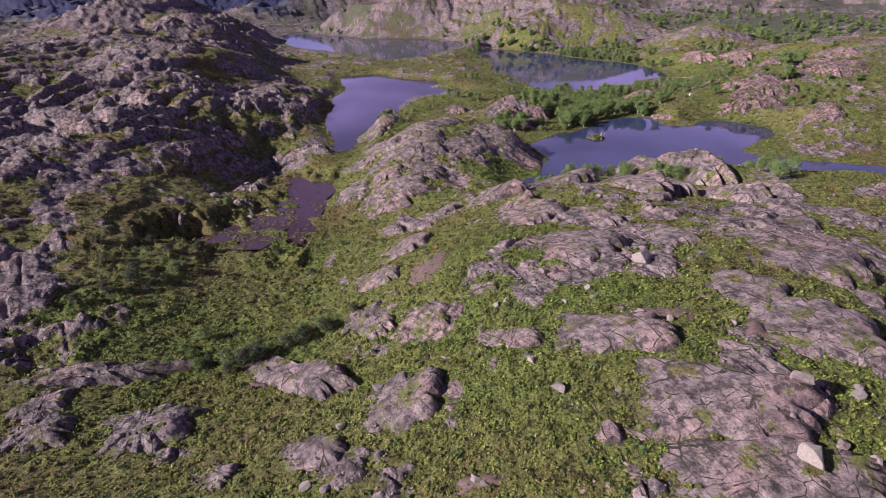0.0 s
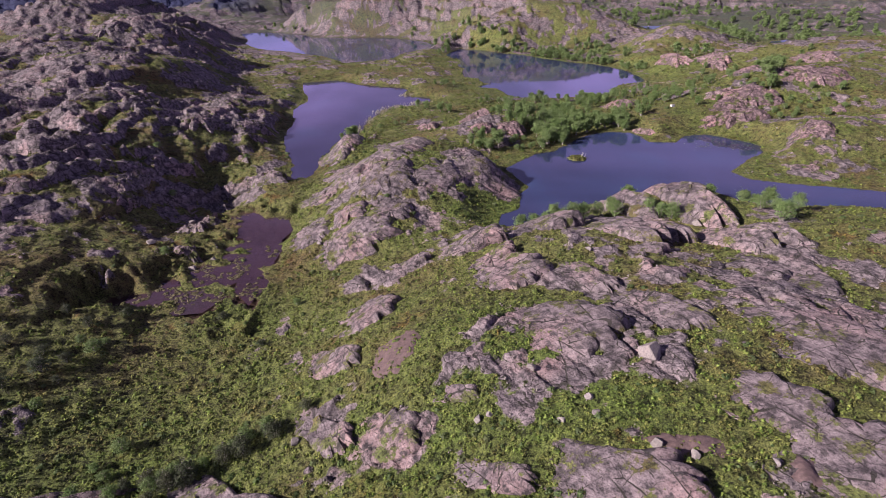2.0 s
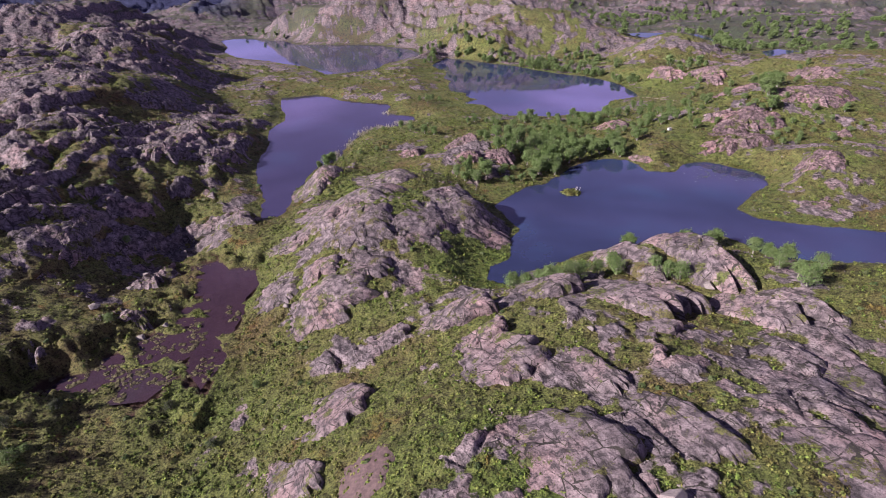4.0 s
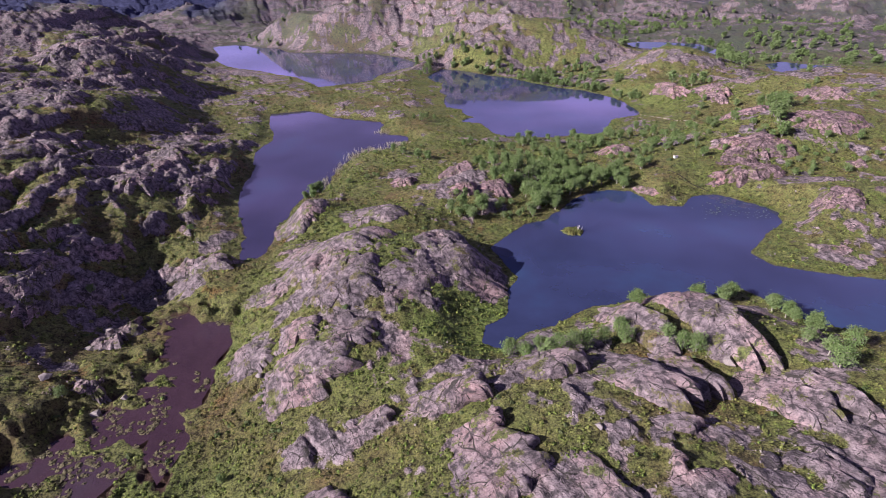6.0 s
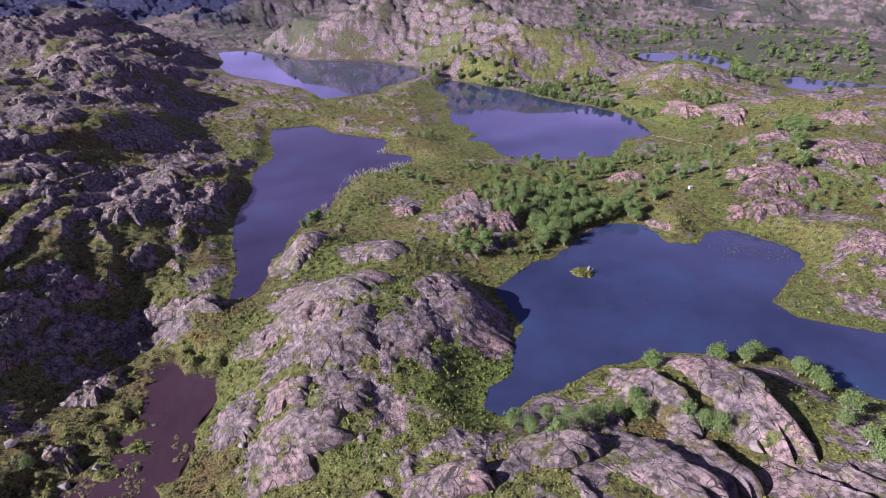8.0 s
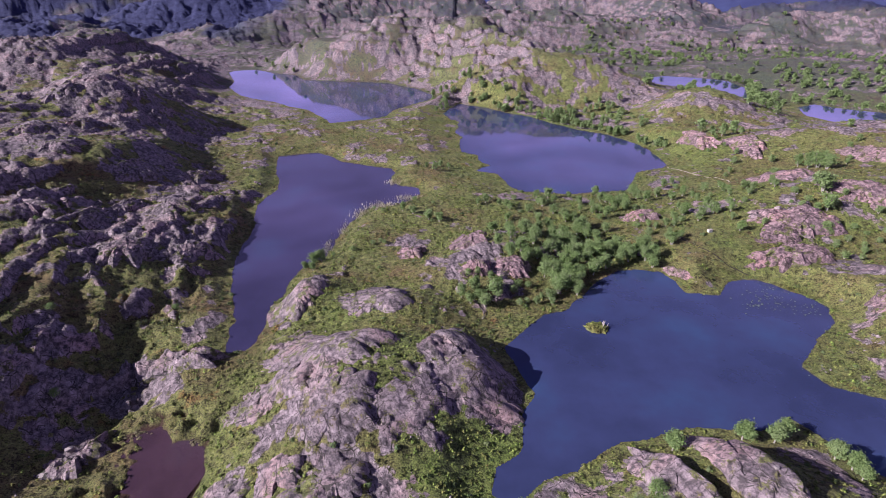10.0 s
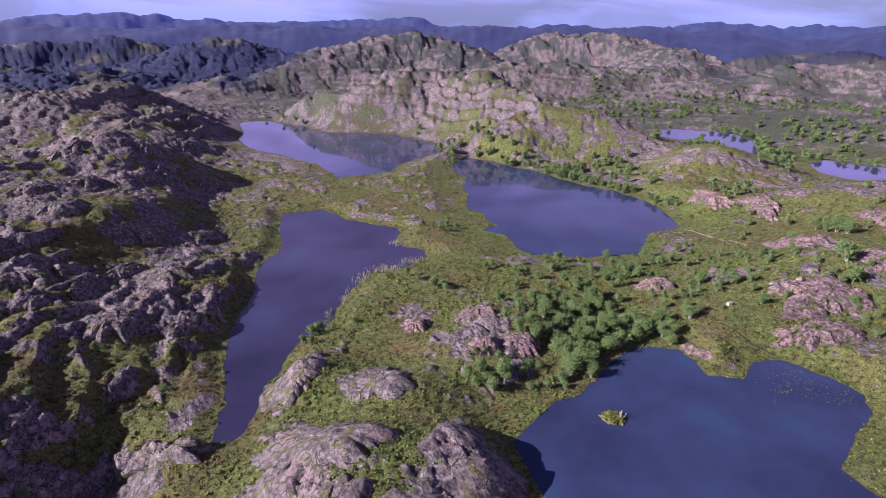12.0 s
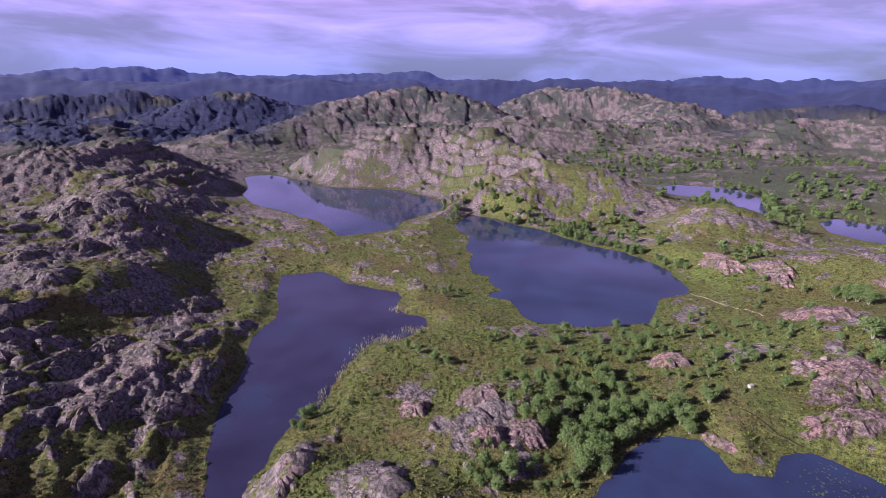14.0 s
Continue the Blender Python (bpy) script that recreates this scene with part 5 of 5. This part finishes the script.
for x, y, z, wide, tall, turn, kind in far_trees:
    for mesh, leaf in zip(far_kinds[kind], (0, 1)):
        p = np.empty(len(mesh.vertices) * 3, np.float32)
        mesh.vertices.foreach_get("co", p)
        p = p.reshape(-1, 3)
        c, s = math.cos(turn), math.sin(turn)
        start = sum(len(q) for q in wood_co)
        wood_co.append(np.stack([x + wide * (p[:, 0] * c - p[:, 1] * s), y + wide * (p[:, 0] * s + p[:, 1] * c), z + tall * p[:, 2]], 1))
        for poly in mesh.polygons:
            v = list(poly.vertices)
            for k in range(1, len(v) - 1):
                wood_f.append((start + v[0], start + v[k], start + v[k + 1]))
                leafy_f.append(leaf)
wood_mesh = mesh_from("far_birch_wood", np.concatenate(wood_co), wood_f, bark_material)
wood_mesh.materials.append(leaf_material)
wood_mesh.polygons.foreach_set("material_index", np.array(leafy_f, np.int32))
tagged(new("far_birch_wood", wood_mesh), "scattered green birch woods past the ponds", "woods", kind="stuff")

# ---- islet with dead branches, white box, footpath, ditch ----
bm = bmesh.new()
bmesh.ops.create_icosphere(bm, subdivisions=3, radius=1.0)
for v in bm.verts:
    w = 1 + 0.25 * noise.noise(v.co * 1.7) + 0.12 * noise.noise(v.co * 6)
    v.co = Vector((v.co.x * 2.6 * w, v.co.y * 2.2 * w, max(-0.4, v.co.z * 0.75 * w)))
islet = new("islet")
islet.location = (51.3, 180.6, 0.0)
part("turf", bm, turf_material, islet)
for k in range(7):
    bm = bmesh.new()
    a, o = dice.uniform(-0.4, 0.9), Vector((dice.uniform(0.8, 2.2), dice.uniform(-0.8, 1.2), 0.3))
    e = o + Vector((math.cos(a) * 0.6, math.sin(a) * 0.5, dice.uniform(1.0, 1.9)))
    tube(bm, [o, o.lerp(e, 0.5) + Vector((0.1, 0, 0)), e], [0.07, 0.05, 0.015], 5)
    tube(bm, [o.lerp(e, 0.5), o.lerp(e, 0.7) + Vector((0.35, 0.2, 0.15))], [0.035, 0.012], 4)
    part("dead_branch", bm, dead_wood, islet, "bleached bare branch")
tagged(islet, "tiny grassy islet with bleached dead branches", "islet")

bm = bmesh.new()
bmesh.ops.create_cube(bm, size=1.0)
bmesh.ops.scale(bm, vec=(1.5, 0.9, 0.85), verts=bm.verts)
bmesh.ops.bevel(bm, geom=bm.edges[:], offset=0.05, segments=2, affect="EDGES")
hut = new("white_box")
hut.location = (101.0, 225.8, top(101.0, 225.8) + 0.45)
hut.rotation_euler = (0, 0, 0.3)
part("body", bm, white_paint, hut)
bm = bmesh.new()
bmesh.ops.create_cube(bm, size=1.0)
bmesh.ops.scale(bm, vec=(1.65, 1.05, 0.1), verts=bm.verts)
bmesh.ops.translate(bm, vec=(0, 0, 0.48), verts=bm.verts)
bmesh.ops.bevel(bm, geom=bm.edges[:], offset=0.03, segments=1, affect="EDGES")
part("lid", bm, dead_wood, hut, "grey weathered lid")
tagged(hut, "small white painted box with grey lid on moss", "box")


def ribbon(name, points, width, mat, label, category, lift):
    """A strip that follows the ground along a line."""
    pts = [Vector((x, y, 0)) for x, y in points]
    line = []
    for a, b in zip(pts, pts[1:]):
        n_steps = max(2, int((b - a).length / 0.7))
        line += [a.lerp(b, k / n_steps) for k in range(n_steps)]
    line.append(pts[-1])
    line = [p + Vector((0.7 * noise.noise(p * 0.25), 0.7 * noise.noise(p * 0.25 + Vector((9, 0, 0))), 0)) for p in line]
    co, faces = [], []
    for k, p in enumerate(line):
        d = (line[min(k + 1, len(line) - 1)] - line[max(k - 1, 0)]).normalized()
        side = Vector((-d.y, d.x, 0)) * width * (0.5 + 0.2 * noise.noise(p * 0.8))
        for f in (-1.15, -0.6, 0.6, 1.15):
            q = p + side * f
            co.append((q.x, q.y, top(q.x, q.y) + (lift if abs(f) < 1 else -0.1)))
        if k:
            for j in range(3):
                faces.append((4 * k - 4 + j, 4 * k - 4 + j + 1, 4 * k + j + 1, 4 * k + j))
    return tagged(new(name, mesh_from(name, co, faces, mat, True)), label, category, kind="structure")


ribbon("footpath", [(127.5, 318.1), (130.3, 311.9), (131.4, 302.3), (135.0, 295.6), (139.2, 290.9), (139.5, 283.0)], 0.9, path_gravel, "narrow trodden footpath of pale gravel", "path", 0.06)
ribbon("ditch", [(90.5, 226.2), (93.5, 217.0), (96.5, 212.0), (100.0, 209.0), (104.0, 206.0)], 0.5, mud_material, "narrow dark peat ditch", "ditch", 0.05)


# ---- ground cover that nobody could count ----
def scattered(count, seed, near, far_out, keep):
    """Places spread evenly over the view's fan, kept by the ground's cover."""
    rng = np.random.default_rng(seed)
    a = np.radians(rng.uniform(-46, 46, count))
    r = near * (far_out / near) ** rng.random(count)
    x, y = HUB[0] + r * np.sin(a), HUB[1] + r * np.cos(a)
    z, rock, lush, wet, wood_haze = landform(x, y)
    ok = keep(rng.random(count), rock, lush, wet)
    return x[ok], y[ok], z[ok], r[ok], rng


def clumps(name, spots, template, faces, size, flat, mat, label, category, sink=0.1):
    x, y, z, r, rng = spots
    s = size * (0.55 + 0.9 * rng.random(len(x)) ** 1.5) * (0.45 + 0.45 * r / 150)
    turn = rng.uniform(0, 6.283, len(x))
    t = np.asarray(template)
    jit = 1 + 0.45 * (rng.random((len(x), len(t), 1)) - 0.5)
    p = t[None] * jit
    c, sn = np.cos(turn)[:, None], np.sin(turn)[:, None]
    px, py, pz = p[..., 0] * c - p[..., 1] * sn, p[..., 0] * sn + p[..., 1] * c, p[..., 2]
    co = np.stack([x[:, None] + px * s[:, None], y[:, None] + py * s[:, None], z[:, None] + (pz * flat - sink) * s[:, None]], -1).reshape(-1, 3)
    f = (np.asarray(faces)[None] + (np.arange(len(x)) * len(t))[:, None, None]).reshape(-1, 3)
    return tagged(new(name, mesh_from(name, co, f, mat)), label, category, kind="stuff")


def chip(seed):
    """A small broken block."""
    rnd = random.Random(seed)
    bm = bmesh.new()
    for k in range(9):
        bm.verts.new(Vector((rnd.gauss(0, 1), rnd.gauss(0, 0.8), rnd.gauss(0, 0.9))).normalized())
    bmesh.ops.convex_hull(bm, input=bm.verts)
    bm.verts.index_update()
    pts, f = [tuple(v.co + Vector((0, 0, 0.4))) for v in bm.verts], [tuple(v.index for v in face.verts) for face in bm.faces]
    bm.free()
    return pts, f


def leaf_dome(n_leaves, seed):
    """A low cushion of small leaf sprays."""
    rnd = random.Random(seed)
    pts, f = [], []
    for k in range(n_leaves):
        a, up = rnd.uniform(0, 6.3), rnd.uniform(0.05, 1.0)
        w = math.sqrt(1 - up * up) * rnd.uniform(0.75, 1.1)
        o = Vector((w * math.cos(a), w * math.sin(a), up * rnd.uniform(0.7, 1.0)))
        q = (o + Vector((rnd.gauss(0, 0.4), rnd.gauss(0, 0.4), 0.3))).normalized().to_track_quat("Z", "Y")
        b = rnd.uniform(0, 6.3)
        for i in range(3):
            pts.append(tuple(o + q @ Vector((0.5 * math.cos(b + i * 2.1), 0.5 * math.sin(b + i * 2.1), 0))))
        f.append((3 * k, 3 * k + 1, 3 * k + 2))
    return pts, f


reed_material, pad_material, gravel_material = plain("dry_reeds", (0.34, 0.31, 0.20), 1.0, 0.02), plain("lily_leaf", (0.09, 0.12, 0.06), 1.0, 0.01, 0.5), plain("red_gravel", (0.13, 0.085, 0.08), 2.2, 0.15)
heath_spots = scattered(80000, 1, 66, 480, lambda p, rock, lush, wet: (rock < 0.35) & (wet < 0.1) & (p < 0.75))
clumps("heather", heath_spots, *leaf_dome(10, 2), 0.36, 0.85, heather_material, "low brown-green heather and crowberry tussocks", "heather")
grass_spots = scattered(42000, 2, 66, 330, lambda p, rock, lush, wet: (rock < 0.3) & (wet < 0.1) & (p < 0.25 + lush))
clumps("grass_tufts", grass_spots, *leaf_dome(9, 7), 0.36, 1.1, grass_material, "bright green grass and fern tufts", "grass")
scrub_spots = scattered(8000, 3, 66, 800, lambda p, rock, lush, wet: (rock < 0.5) & (wet < 0.05) & (p < 0.15 + 0.8 * lush))
clumps("low_scrub", scrub_spots, *leaf_dome(26, 5), 0.42, 1.0, scrub_leaves, "knee-high green dwarf birch and willow scrub", "scrub")
moor_spots = scattered(52000, 6, 215, 640, lambda p, rock, lush, wet: (rock < 0.5) & (wet < 0.05) & (p < 0.55))
clumps("moor_heather", moor_spots, *leaf_dome(8, 9), 0.34, 0.95, scrub_leaves, "dark green heather and dwarf birch on the moor", "heather")
stone_spots = scattered(30000, 4, 66, 330, lambda p, rock, lush, wet: (rock > 0.12) & (rock < 0.8) & (wet < 0.5) & (p < 0.6))
clumps("loose_stones", stone_spots, *chip(5), 0.24, 0.8, boulder_material, "scattered loose pale stones", "stones")


blade_co, blade_f = leaf_dome(170, 12)
part("grass", mesh_from("grass", np.array(blade_co) * (2.5, 2.1, 1.05), blade_f, heather_material), None, islet, "tall green sedge and grass")

# sedge cushions that stand in the bog pool
rng = np.random.default_rng(33)
bx, by = rng.uniform(-60, -32, 2600), rng.uniform(104, 154, 2600)
_, _, _, b_wet, _ = landform(bx, by, False)
west_side = np.clip((-36 - bx) / 12, 0, 1)
ok = (b_wet > 0.5) & (fbm(bx, by, 5, 3, 131) + 0.3 * west_side > 0.30)
clumps("bog_sedge", (bx[ok], by[ok], np.full(int(ok.sum()), -4.0), np.full(int(ok.sum()), 150.0), rng), *leaf_dome(18, 8), 0.42, 0.40, sedge_material, "low olive sedge cushions standing in the bog pool", "sedge", 0.05)


# ---- reeds, lily pads, gravel ----
def reeds(spots, label):
    rng = np.random.default_rng(21)
    co, f = [], []
    for cx, cy, rx, ry, many in spots:
        for _ in range(many):
            x, y = cx + rx * rng.normal(), cy + ry * rng.normal()
            h, a, w = rng.uniform(0.7, 1.5), rng.uniform(0, 6.28), 0.10
            k = len(co)
            z0 = -2.6
            co += [(x - w * math.cos(a), y - w * math.sin(a), z0), (x + w * math.cos(a), y + w * math.sin(a), z0), (x + 0.3 * rng.normal(), y + 0.3 * rng.normal(), z0 + h)]
            f.append((k, k + 1, k + 2))
    return tagged(new("reeds", mesh_from("reeds", co, f, reed_material)), label, "reeds", kind="stuff")


reeds([(-6, 270, 3.5, 2.5, 500), (-13, 262, 2, 3.5, 400), (-2, 300, 2.2, 1.6, 260), (4, 279, 3, 2, 260), (-18, 246, 1.2, 4, 200), (-22, 232, 1, 4, 120)], "pale dry reeds standing in the shallows")

rng = np.random.default_rng(8)
pads_co, pads_f = [], []
for cx, cy, rx, ry, many in ((103, 194, 3.5, 3.0, 70), (98, 190, 2.5, 1.5, 30), (109, 188, 2.5, 2.0, 34), (95, 163, 1.2, 0.9, 10)):
    for _ in range(many):
        x, y, r = cx + rx * rng.normal(), cy + ry * rng.normal(), rng.uniform(0.1, 0.3)
        k = len(pads_co)
        pads_co += [(x, y, 0.03)] + [(x + r * math.cos(0.3 + i * 0.95), y + r * math.sin(0.3 + i * 0.95), 0.02) for i in range(7)]
        pads_f += [(k, k + 1 + i, k + 2 + i) for i in range(6)]
tagged(new("lily_pads", mesh_from("lily_pads", pads_co, pads_f, pad_material)), "floating pale green lily pads on still water", "lily pads", kind="stuff")


def gravel_patch(x, y, a, b, turn):
    """A worn hollow of bare reddish gravel, a little below the heath round it."""
    th = np.linspace(0, 6.2832, 30, endpoint=False)
    ring, ang = np.meshgrid(np.linspace(0, 1, 9), th, indexing="ij")
    e = 1 + 0.45 * value_noise(2 * np.cos(ang) + x, 2 * np.sin(ang) + y, 7) + 0.3 * value_noise(6 * np.cos(ang) + x, 6 * np.sin(ang) + y, 8)
    u, v = a * ring * e * np.cos(ang), b * ring * e * np.sin(ang)
    c, s = math.cos(radians(turn)), math.sin(radians(turn))
    wx, wy = (x + u * c - v * s).ravel(), (y + u * s + v * c).ravel()
    z = landform(wx, wy)[0] + 0.22 - 0.5 * ring.ravel() ** 4 + 0.06 * fbm(wx, wy, 0.7, 2, 3)
    idx = np.arange(270).reshape(9, 30)
    nxt = np.roll(idx, -1, axis=1)
    f = np.stack([idx[:-1], idx[1:], nxt[1:], nxt[:-1]], -1).reshape(-1, 4)
    return tagged(new("gravel_patch", mesh_from("gravel_patch", np.stack([wx, wy, z], 1), f, gravel_material, True)), "bare patch of reddish brown gravel and soil", "gravel", "bare patches")


for spot in ((-3.5, 80.0, 4.4, 5.0, 0), (26.5, 55.5, 4.2, 2.2, -25), (2.6, 35.2, 2.6, 1.1, 0), (36.0, 51.0, 2.2, 1.6, 20), (-27.0, 60.5, 2.0, 1.0, 0)):
    gravel_patch(*spot)
